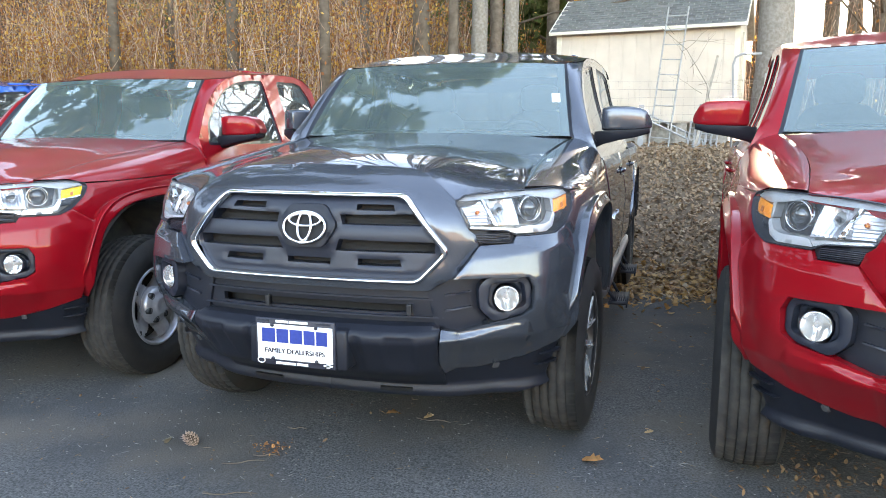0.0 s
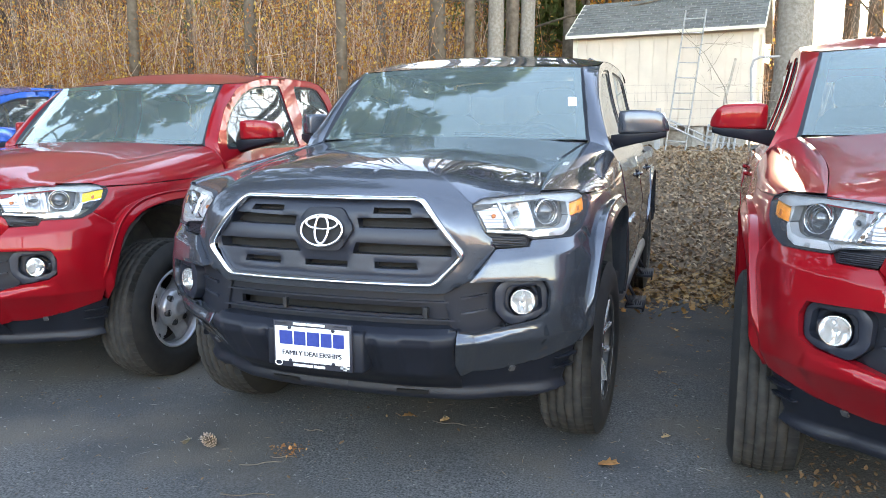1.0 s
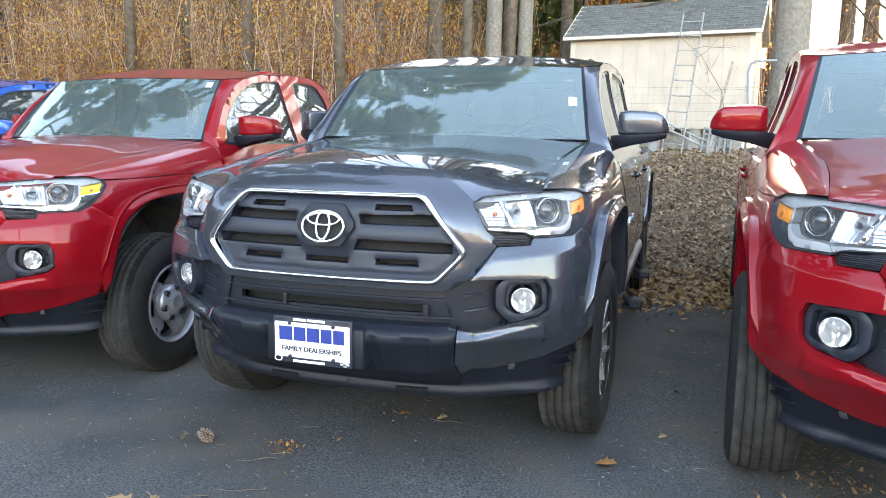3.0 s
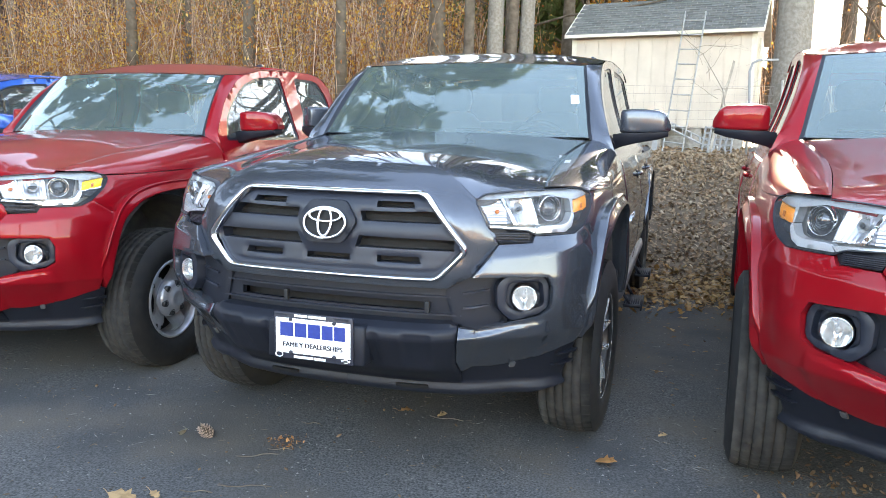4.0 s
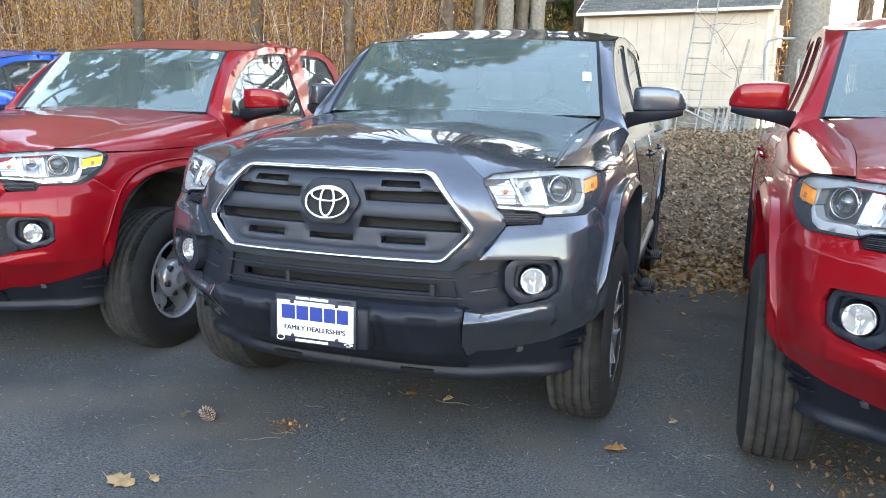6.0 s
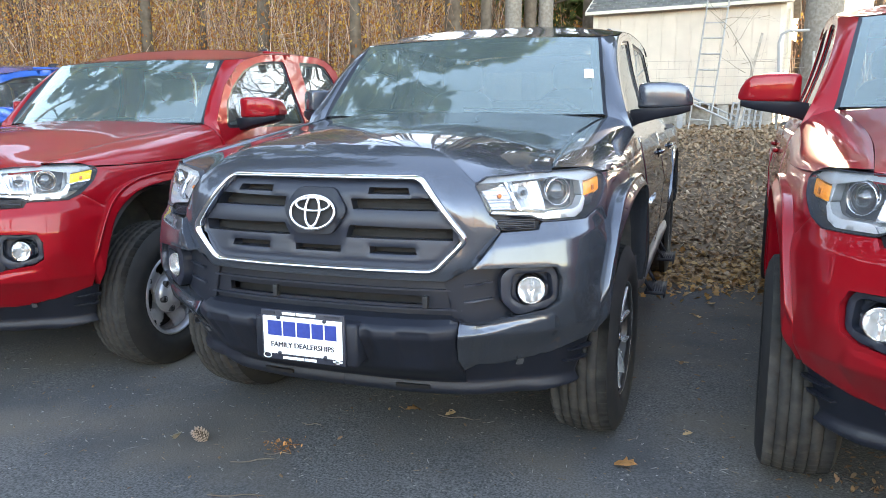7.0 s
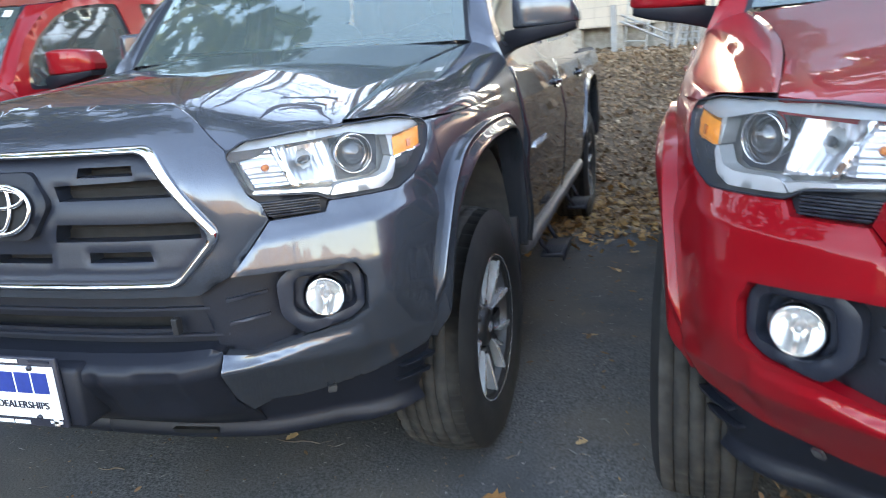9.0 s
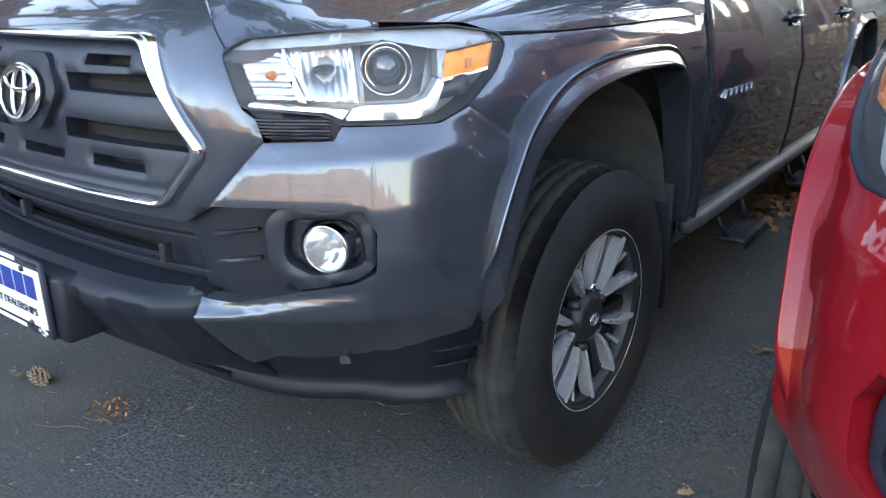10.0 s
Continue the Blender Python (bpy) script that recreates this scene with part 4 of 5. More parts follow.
        win_f = rounded([(1.655, 1.225), (1.745, 1.375), (1.875, 1.488), (2.045, 1.594), (2.20, 1.646), (2.40, 1.672), (2.585, 1.682), (2.622, 1.565), (2.650, 1.42), (2.65, 1.225)], .035)
        win_r = rounded(far([(2.83, 1.228), (2.84, 1.47), (2.80, 1.690), (3.10, 1.696), (3.22, 1.676), (3.33, 1.582), (3.375, 1.48), (3.42, 1.26)]), .03)
        cs = far([(1.56, 1.135), (1.576, 1.265), (1.781, 1.481), (1.975, 1.619), (2.10, 1.668), (2.3, 1.708), (2.72, 1.737), (3.09, 1.745), (3.25, 1.725), (3.41, 1.655), (3.48, 1.47), (3.58, 1.135)])
        cab = panel("cab_side", cs, paint_mat, top, put=cab_side, holes=[win_f, win_r], depth=.05, step=.03, roll=0.0, mirror=mir)
        for wd in (win_f, win_r):
            panel("window_seal", wd, PLASTIC, cab, put=cab_side, holes=[[(np.mean([q[0] for q in wd]) + (a_ - np.mean([q[0] for q in wd])) * .93, 1.44 + (b_ - 1.44) * .92) for a_, b_ in wd]], d=-.008, depth=.01, step=.03, roll=0, mirror=mir)
            panel("side_window", wd, TINTED, cab, put=cab_side, d=-.012, depth=0, step=.08, roll=0, mirror=mir)
        # A-pillar between the windshield and the cab side
        t = np.linspace(0, 1, 14)
        ws = np.stack([.734 - .089 * t, 1.566 + .367 * t - .015 * np.sin(math.pi * t), 1.26 + .389 * t], -1)
        cy = np.interp(t, [0, .05, .5, .85, 1], [1.56, 1.576, 1.781, 1.975, 2.10])
        cz = np.interp(t, [0, .05, .5, .85, 1], [1.135, 1.265, 1.481, 1.619, 1.668])
        co = cab_side(cy, cz, -.003)
        fade = (np.sin(math.pi * np.clip(t, .02, .98)) ** .6)[:, None]
        mid = (ws + co) / 2 + np.array([.010, -.018, .010]) * fade
        q1 = ws * .72 + mid * .28 + np.array([.003, -.006, .004]) * fade
        g = Geo().grid([ws - [0.012, 0, .012], ws, q1])
        fl(g)
        g.out("windshield_moulding", PLASTIC, top)
        g = Geo().grid([q1, mid * .6 + q1 * .4 + np.array([.002, -.004, .003]) * fade, mid, mid * .45 + co * .55 + np.array([.006, -.006, .004]) * fade, co])
        fl(g)
        g.out("a_pillar", paint_mat, top)
    # --- windshield, roof, back of the cab
    def glass(s, t):
        s, t = np.asarray(s, float), np.asarray(t, float)
        x = s * (.734 - .089 * t)
        y = 1.566 + .367 * t - (1 - s * s) * (.175 - .085 * t) - (.015 + .02 * (1 - s * s)) * np.sin(math.pi * t)
        z = 1.26 + .389 * t + (1 - s * s) * .010 * t
        return np.stack([x, y, z], -1)
    gs = np.linspace(-1, 1, 25)
    ws = Geo().grid([glass(gs, 0 * gs + t) for t in np.linspace(0, 1, 15)]).out("windshield", WINDSHIELD, top, "tinted windshield with dark edges")
    fr = Geo()
    for r0, r1 in (((-1, 0), (-.94, 1)), ((.94, 0), (1, 1))):
        fr.grid([[tuple(glass(s, t) - np.array([0, -.003, .002])) for s in np.linspace(r0[0], r1[0], 3)] for t in np.linspace(0, 1, 12)])
    fr.grid([[tuple(glass(s, t) - np.array([0, -.003, .002])) for s in gs] for t in (0, .015, .03)])
    fr.grid([[tuple(glass(s, t) - np.array([0, -.003, .002])) for s in gs] for t in (.94, .97, 1.0)])
    fr.out("windshield_border", BLACK_INK, ws)
    st = Geo()
    for (a0, a1, t0, t1) in ((.895, .955, *sticker),):
        st.grid([[tuple(glass(s, t) + np.array([0, -.003, .002])) for s in (a0, a1)] for t in (t0, t1)])
    st.out("windshield_sticker", WHITE, ws, "small white sticker")
    # roof
    rows = []
    for y in np.linspace(0, 1, 22):
        row = []
        for q in np.linspace(-1, 1, 29):
            yb = glass(q, 1.0)[1] * (1 - y) + 3.37 * y
            half = float(cab_side(2.6, 1.737)[0])
            x = q * (.645 + (half - .645) * ease(0, .17, y) + .012 * ease(.85, 1, y))
            edge_z = 1.651 + float(np.interp(yb, [1.9, 2.1, 2.3, 2.72, 3.09, 3.25, 3.37], [0, .022, .060, .089, .096, .077, .030]))
            row.append((x, yb + cab_ext * float(ease(2.85, 3.3, np.float64(yb))), edge_z + (.010 + .042 * ease(0, .30, y)) * (1 - abs(q) ** 2.6)))
        rows.append(row)
    roof = Geo().grid(rows).out("roof", paint_mat, top)
    for s in (-1, 1):
        Geo().tube([(s * .62, 2.50, 1.746), (s * .625, 2.8, 1.755), (s * .62, 3.05, 1.757)], .008, 6).out("roof_moulding", paint_mat, roof)
    Geo().tube([(.30, 3.0, 1.785), (.30, 3.06, 1.815), (.30, 3.10, 1.815)], [.03, .012, .004], 8, up=(1, 0, 0)).out("roof_antenna", PLASTIC, roof)
    back = lambda y0, z0, w0, y1, z1, w1: Geo().grid([[(x, y0 + cab_ext + (y1 - y0) * t + .03 * (1 - (x / .75) ** 2), z0 + (z1 - z0) * t + .04 * (1 - t) * (z0 > 1.6) * (1 - abs(x / .65) ** 2.6)) for x in np.linspace(-w0 - (w1 - w0) * t, w0 + (w1 - w0) * t, 9)] for t in np.linspace(0, 1, 4)])
    back(3.365, 1.680, .652, 3.43, 1.60, .655).out("cab_back_upper", paint_mat, top)
    back(3.43, 1.60, .655, 3.54, 1.26, .74).out("rear_window", rear or TINTED, top)
    Geo().box((-.84, 3.55 + cab_ext, .55), (.84, 3.60 + cab_ext, 1.27), .01).out("cab_back", paint_mat, top)
    # bed, tailgate, underside
    Geo().box((-.80, 3.72, .72), (.80, 5.24, .76)).out("bed_floor", PLASTIC, top)
    Geo().box((-.82, 5.24, .55), (.82, 5.30, 1.15), .02).out("tailgate", paint_mat, top)
    Geo().box((-.86, 5.28, .46), (.86, 5.40, .60), .03).out("rear_bumper", CHROME, top)
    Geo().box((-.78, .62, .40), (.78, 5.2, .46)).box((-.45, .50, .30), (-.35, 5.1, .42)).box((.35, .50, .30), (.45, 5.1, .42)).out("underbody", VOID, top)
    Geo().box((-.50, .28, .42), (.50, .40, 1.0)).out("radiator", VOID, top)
    for yc in (AXLE_F, AXLE_R):
        Geo().tube([(-.78, yc, HUB_Z), (.78, yc, HUB_Z)], .045, 10).out("axle", VOID, top)
    # --- cabin
    Geo().blob((0, 1.78, 1.15), (.72, .28, .12), 5).out("dashboard", CABIN, top)
    Geo().box((-.80, 1.55, .60), (.80, 3.60, .64)).out("cabin_floor", CABIN, top)
    Geo().box((-.62, 2.30, 1.672), (.62, 3.28, 1.690)).out("headliner", CABIN, top)
    sw = Geo().tube([(.37 + .185 * math.cos(t), 2.10 + .07 * math.sin(t), 1.17 + .17 * math.sin(t)) for t in np.linspace(0, math.tau, 33)[:-1]], .016, 8, True, up=(0, 1, 0))
    sw.blob((.37, 2.09, 1.165), (.07, .03, .06), 3)
    sw.out("steering_wheel", CABIN, top)
    for x in (-.37, .37):
        seat = Geo().blob((x, 2.42, .82), (.25, .27, .11), 4).out("seat", SEAT, top)
        Geo().blob((x, 2.70, 1.12), (.25, .09, .30), 4, shape=lambda a_, b_, c_: (a_ * (1 - .12 * c_), b_ + c_ * .7, c_)).out("seat_back", SEAT, seat)
        Geo().blob((x, 2.80, 1.50), (.13, .055, .09), 4).out("headrest", SEAT, seat)
    rs = Geo().blob((0, 3.22, .85), (.68, .22, .12), 5).out("rear_bench", SEAT, top)
    Geo().blob((0, 3.38, 1.10), (.66, .06, .26), 5).out("bench_back", SEAT, rs)
    return top


pickup("pickup_truck", GRAY, "dark gray metallic crew cab pick-up with chrome-ringed grille", (0, 0, 0), steer=2, track=.816, cab_ext=.45, fold=50)
pickup("pickup_truck", RED, "red metallic pick-up with silver steel wheels, parked beside the gray one", (-2.372, .133, -.031), sticker=(.86, .95), marker=LEMON, wheel="steel", plate=False, steps=False, yaw=1.5, rear=REAR_GLASS, fold=45)
pickup("pickup_truck", RED, "red metallic pick-up with bare black bumper on the leaf-strewn side", (2.343, -.225, .021), rear=REAR_GLASS, plate=False, steps=False, yaw=-3.5)
pickup("pickup_truck", BLUE, "bright blue metallic pick-up at the end of the row", (-4.80, .35, -.06), wheel="steel", plate=False, steps=False, yaw=1.5, rear=REAR_GLASS)

# ---- ground ----
def ground_z(x, y):
    z = .012 * max(-7.0, min(7.0, x)) + 1.02 * float(ease(4.1, 9.0, np.float64(y)))
    return z - .028 + (0.03 * max(0.0, min(y, 80) - 11.5))


def ground_material():
    m, nodes, links, p = mat("asphalt_and_soil")
    base, f1 = noise_mix(nodes, links, (0.032, 0.032, 0.033), (0.150, 0.146, 0.141), 110, 0.36, 0.72, 6)
    patch, _ = noise_mix(nodes, links, base, (0.043, 0.044, 0.046), 1.1, 0.40, 0.66, 10)
    dirt, _ = noise_mix(nodes, links, patch, (0.098, 0.082, 0.065), 1.5, 0.46, 0.72, 10)
    soil, _ = noise_mix(nodes, links, (0.085, 0.055, 0.035), (0.16, 0.11, 0.07), 9, 0.35, 0.65, 8)
    tc = nodes.new("ShaderNodeTexCoord")
    sep = nodes.new("ShaderNodeSeparateXYZ")
    links.new(tc.outputs["Object"], sep.inputs[0])
    n = nodes.new("ShaderNodeTexNoise")
    n.inputs["Scale"].default_value, n.inputs["Detail"].default_value = 2.2, 8
    links.new(tc.outputs["Object"], n.inputs["Vector"])
    wob = nodes.new("ShaderNodeMath")
    wob.operation = "MULTIPLY_ADD"
    wob.inputs[1].default_value = 1.6
    links.new(n.outputs[0], wob.inputs[0])
    links.new(sep.outputs[1], wob.inputs[2])
    r = nodes.new("ShaderNodeMapRange")
    r.inputs[1].default_value, r.inputs[2].default_value = 4.35, 4.8
    links.new(wob.outputs[0], r.inputs[0])
    mx = nodes.new("ShaderNodeMix")
    mx.data_type = "RGBA"
    links.new(r.outputs[0], mx.inputs[0])
    links.new(dirt, mx.inputs[6])
    links.new(soil, mx.inputs[7])
    links.new(mx.outputs[2], p.inputs["Base Color"])
    p.inputs["Roughness"].default_value = 0.9
    bumped(nodes, links, p, f1, 0.42, 0.006)
    return m


xs = np.r_[np.linspace(-400, -12, 9), np.linspace(-11, 11, 89), np.linspace(12, 400, 9)]
ys = np.r_[np.linspace(-400, -8, 9), np.linspace(-7, 16, 93), np.linspace(18, 400, 12)]
rows = [[(x, y, ground_z(x, y) + (.05 * noise.noise((x * .8, y * .8, 0)) * float(ease(4.2, 6, np.float64(y))))) for x in xs] for y in ys]
tagged(Geo().grid(rows).out("ground", ground_material()), "worn gray asphalt lot running into a leaf-covered bank", "ground", kind="structure")


# ---- leaf and stem materials ----
def island(name, cols, rough=0.75, gloss=0.2):
    m, nodes, links, p = mat(name)
    g = nodes.new("ShaderNodeNewGeometry")
    ramp = nodes.new("ShaderNodeValToRGB")
    el = ramp.color_ramp.elements
    el[0].color, el[1].color = (*cols[0], 1), (*cols[-1], 1)
    for k, c in enumerate(cols[1:-1]):
        e = el.new((k + 1) / (len(cols) - 1))
        e.color = (*c, 1)
    links.new(g.outputs["Random Per Island"], ramp.inputs[0])
    vein, _ = noise_mix(nodes, links, ramp.outputs[0], (0.05, 0.03, 0.015), 28, 0.5, 0.95, 4)
    links.new(vein, p.inputs["Base Color"])
    p.inputs["Roughness"].default_value, p.inputs["Specular IOR Level"].default_value = rough, gloss
    return m


def leafy(name, cols):
    """Thin leaves that let light through."""
    m = island(name, cols)
    nodes, links = m.node_tree.nodes, m.node_tree.links
    p, out = nodes["Principled BSDF"], nodes["Material Output"]
    t, mx = nodes.new("ShaderNodeBsdfTranslucent"), nodes.new("ShaderNodeMixShader")
    links.new(p.inputs["Base Color"].links[0].from_socket, t.inputs[0])
    mx.inputs[0].default_value = 0.55
    links.new(p.outputs[0], mx.inputs[1])
    links.new(t.outputs[0], mx.inputs[2])
    links.new(mx.outputs[0], out.inputs[0])
    return m


LITTER = island("dead_leaves", [(0.17, 0.10, 0.06), (0.28, 0.185, 0.115), (0.34, 0.24, 0.16), (0.24, 0.135, 0.075), (0.41, 0.31, 0.215)])
YELLOW = leafy("yellow_leaves", [(0.52, 0.22, 0.045), (0.74, 0.44, 0.10), (0.32, 0.125, 0.055), (0.46, 0.18, 0.045), (0.28, 0.115, 0.055), (0.82, 0.57, 0.17)])
RUSSET = leafy("russet_leaves", [(0.54, 0.21, 0.04), (0.64, 0.31, 0.055), (0.40, 0.17, 0.04), (0.66, 0.40, 0.08)])
NEEDLES = leafy("pine_needles", [(0.07, 0.11, 0.03), (0.10, 0.14, 0.045), (0.14, 0.16, 0.06), (0.08, 0.10, 0.035)])
STEMS = island("dry_stems", [(0.10, 0.044, 0.032), (0.54, 0.32, 0.21), (0.06, 0.030, 0.023), (0.85, 0.63, 0.47), (0.42, 0.22, 0.145)])
GRIT = island("grit", [(0.13, 0.125, 0.118), (0.23, 0.22, 0.205), (0.09, 0.075, 0.06), (0.20, 0.14, 0.09), (0.025, 0.025, 0.025)])
BARK = surface("grey_brown_bark", (0.075, 0.054, 0.038), (0.14, 0.108, 0.08), 0.9, 9, bump=0.9, dist=0.03)
PALE_BARK = surface("pale_bark", (0.17, 0.145, 0.12), (0.25, 0.22, 0.185), 0.9, 22, bump=0.9, dist=0.02)

rng = np.random.default_rng(5)


def leaf(size, yaw, tilt, curl, p, lobes=True):
    """One dry leaf: a bent outline round a midrib."""
    half = [(-.5, 0), (-.30, .16), (-.22, .30), (-.02, .22), (.10, .40), (.20, .20), (.38, .22), (.5, 0)] if lobes else [(-.5, 0), (-.2, .22), (.15, .22), (.5, 0)]
    n = len(half)
    vs = [(x, 0.0, curl * .2 * (1 - 4 * x * x)) for x, _ in half] + [(x, y, curl * (y * y * 1.6)) for x, y in half[1:-1]] + [(x, -y, curl * (y * y * 1.4)) for x, y in half[1:-1]]
    fs = []
    for s in (0, 1):
        o = n + s * (n - 2)
        ring = [0] + [o + k for k in range(n - 2)] + [n - 1]
        for k in range(n - 1):
            q = (k, k + 1, ring[k + 1], ring[k])
            q = tuple(dict.fromkeys(q))
            if len(q) > 2:
                fs.append(q if s else q[::-1])
    M = Matrix.Translation(p) @ Euler((tilt * math.cos(yaw * 3), tilt, yaw)).to_matrix().to_4x4() @ Matrix.Diagonal((size, size, size, 1))
    return [M @ Vector(v) for v in vs], fs


def scatter_leaves(name, material, n, place, size, label, lobes=False, tilt=.5):
    g = Geo()
    for _ in range(n):
        x, y = place()
        s = rng.uniform(*size)
        vs, fs = leaf(s, rng.uniform(0, 6.28), rng.normal(0, tilt), rng.uniform(.1, .9), (x, y, ground_z(x, y) + rng.uniform(.004, .035)), lobes)
        g.add(vs, fs)
    return tagged(g.out(name, material), label, "fallen leaves", kind="stuff")


def litter_place():
    while True:
        x, y = rng.uniform(.6, 2.6), rng.uniform(3.0, 9.2)
        if y > 3.75 + .5 * noise.noise((x * 1.3, 7, 0)) + .25 * noise.noise((x * 5, y * 5, 0)) - .5 * rng.random() ** 4:
            return x, y


scatter_leaves("leaf_litter", LITTER, 12000, litter_place, (.020, .062), "dry brown leaves strewn over the bank between the trucks", lobes=True, tilt=.6)


RUSTY = island("rusty_leaves", [(0.34, 0.17, 0.06), (0.42, 0.24, 0.09), (0.24, 0.12, 0.05), (0.48, 0.31, 0.14), (0.30, 0.19, 0.11)])
scatter_leaves("leaf_litter", RUSTY, 1500, lambda: (rng.uniform(.6, 2.6), 4.15 + rng.normal(0, .38)), (.03, .085), "rust-brown oak leaves drifted along the foot of the bank", lobes=True, tilt=.5)


def litter_wide():
    while True:
        x, y = rng.uniform(-6, 5), rng.uniform(4.2, 13)
        if not .6 < x < 2.6 or y > 9:
            return x, y


scatter_leaves("leaf_litter", LITTER, 5000, litter_wide, (.07, .13), "dry brown leaves covering the bank behind the trucks")
# darker brown leaves: the shade behind the tyre is put into the colour
SHADE_BROWN = island("shade_brown_leaves", [(0.08, 0.042, 0.024), (0.13, 0.072, 0.040), (0.17, 0.105, 0.062), (0.10, 0.058, 0.034), (0.24, 0.14, 0.07)])
scatter_leaves("leaf_litter", SHADE_BROWN, 300, lambda: (1.86 + rng.normal(0, .15), .62 + rng.normal(0, .2)), (.010, .032), "brown leaf scraps gathered behind the red truck's tyre")

scatter_leaves("leaf_scraps", SHADE_BROWN, 190, lambda: (rng.uniform(.9, 1.75), 1.2 + 3.2 * rng.random() ** .6), (.012, .05), "torn leaf scraps strewn over the asphalt between the trucks", tilt=.25)
scatter_leaves("leaf_scraps", SHADE_BROWN, 90, lambda: (rng.uniform(-2.0, 1.6), rng.uniform(-.9, 1.2)), (.010, .03), "small leaf scraps on the asphalt before the trucks", tilt=.25)
# single leaves on the asphalt
TAN_LEAF = island("dead_leaf", [(0.30, 0.17, 0.08), (0.42, 0.27, 0.14), (0.25, 0.13, 0.06)])
GREY_LEAF = island("greyed_leaf", [(0.13, 0.12, 0.095), (0.19, 0.17, 0.13), (0.16, 0.135, 0.10)])
RUST_LEAF = island("rust_leaf", [(0.30, 0.12, 0.04), (0.36, 0.17, 0.06), (0.22, 0.09, 0.035)])
for x, y, s, c, tilt, mt, look_of in ((.99, .55, .095, .5, .25, RUST_LEAF, "rust-brown curled leaf lying on the asphalt"), (-.751, .24, .065, .9, .7, GREY_LEAF, "grayed leaf standing on edge beside a pine cone"), (.054, .80, .085, .8, .2, RUST_LEAF, "rust-brown oak leaf on the asphalt before the bumper"),
                          (-.613, -.295, .115, .3, .12, TAN_LEAF, "broad tan leaf lying flat on the asphalt"), (.223, .81, .05, .6, .3, TAN_LEAF, "small tan leaf on the asphalt"), (-.515, -.24, .05, .5, .2, TAN_LEAF, "small tan leaf on the asphalt"),
                          (-.60, -.50, .09, .4, .12, TAN_LEAF, "curled tan oak leaf lying on the asphalt"), (1.155, 1.80, .05, .5, .2, TAN_LEAF, "small tan leaf on the asphalt"), (1.195, .90, .04, .6, .2, TAN_LEAF, "small tan leaf on the asphalt"), (1.28, 3.1, .07, .7, .2, TAN_LEAF, "curled tan oak leaf lying on the asphalt"), (1.2, 2.75, .06, .5, .2, TAN_LEAF, "curled tan oak leaf lying on the asphalt")):
    vs, fs = leaf(s, rng.uniform(0, 6), tilt, c, (x, y, ground_z(x, y) + .010 + .3 * s * tilt), True)
    g = Geo().add(vs, fs)
    g.tube([vs[0], vs[0] + Vector((-.02, .012, .003)), vs[0] + Vector((-.035, .02, 0))], .0012, 5)
    tagged(g.out("fallen_leaf", mt), look_of, "leaf", "leaves on the asphalt")

# a pine cone on its side: scales in a spiral round a core
CONE = island("cone_scales", [(0.16, 0.085, 0.055), (0.30, 0.20, 0.15), (0.42, 0.32, 0.26), (0.22, 0.12, 0.08)])
cone = tagged(new("pine_cone"), "open brown pine cone lying on the asphalt", "pine cone")
cone.matrix_world = Matrix.Translation((-.663, .273, ground_z(-.663, .273) + .026)) @ Euler((radians(48), radians(8), radians(-62))).to_matrix().to_4x4()
Geo().lathe([(-.034, .004), (-.022, .014), (0, .016), (.022, .010), (.036, .002)], 10, "z").out("core", BARK, cone)
for k in range(58):
    f = (k + .5) / 58
    a, h = k * 2.39996, -.032 + .066 * f
    r0, r1 = .012 * (1 - f * .7), (.012 + .016 * math.sin(math.pi * min(1, f * .85 + .12)))
    c, d = math.cos(a), math.sin(a)
    w_ = .0065 * (1.1 - .5 * f)
    P = lambda r, side, up: (c * r - d * side, d * r + c * side, h + up)
    Geo().add([P(r0, -w_ * .5, 0), P(r0, w_ * .5, 0), P(r1, w_, .006), P(r1 + .003, 0, .009), P(r1, -w_, .006), P(r0, 0, -.003), P(r1, 0, .002)], [(0, 1, 2, 3, 4), (0, 4, 6, 5), (1, 5, 6, 2), (2, 6, 3), (3, 6, 4)]).out("scale", CONE, cone, smooth=False)
scatter_leaves("bark_crumbs", RUST_LEAF, 70, lambda: (-.293 + rng.normal(0, .05), .306 + rng.normal(0, .035)), (.006, .022), "rusty crumbs of bark and leaf in a small heap", tilt=.6)

# grit, needles and chips on the asphalt
g = Geo()
for _ in range(8000):
    x, y = rng.uniform(-2.6, 2.4), rng.uniform(-1.6, 3.6)
    s, a, k = rng.uniform(.0025, .007), rng.uniform(0, 6.28), rng.uniform(.3, 1)
    if rng.random() < .22:
        s, k = rng.uniform(.008, .026), .12
    c, d = math.cos(a) * s, math.sin(a) * s
    z = ground_z(x, y)
    g.add([(x - c, y - d, z + .001), (x + d * k, y - c * k, z + .001), (x + c, y + d, z + .002), (x - d * k, y + c * k, z + .001), (x, y, z + .001 + s * k * .7)], [(0, 1, 4), (1, 2, 4), (2, 3, 4), (3, 0, 4)])
tagged(g.out("grit", GRIT, smooth=False), "pale grit, pine needles and bark chips on the asphalt", "debris", kind="stuff")
g = Geo()
for x, y, l, a in ((-.353, .18, .17, .55), (-.30, .26, .10, .4), (-.256, -.067, .20, .35), (-.40, -.16, .12, .3), (.25, .80, .16, .05), (-.31, .55, .09, .2)):
    g.tube([(x + l * t * math.cos(a), y + l * t * math.sin(a), ground_z(x, y) + .004 + .004 * math.sin(t * 9)) for t in np.linspace(-.5, .5, 6)], .0022, 5)
tagged(g.out("twigs", BARK), "thin dry twigs lying on the asphalt", "twigs", kind="stuff")


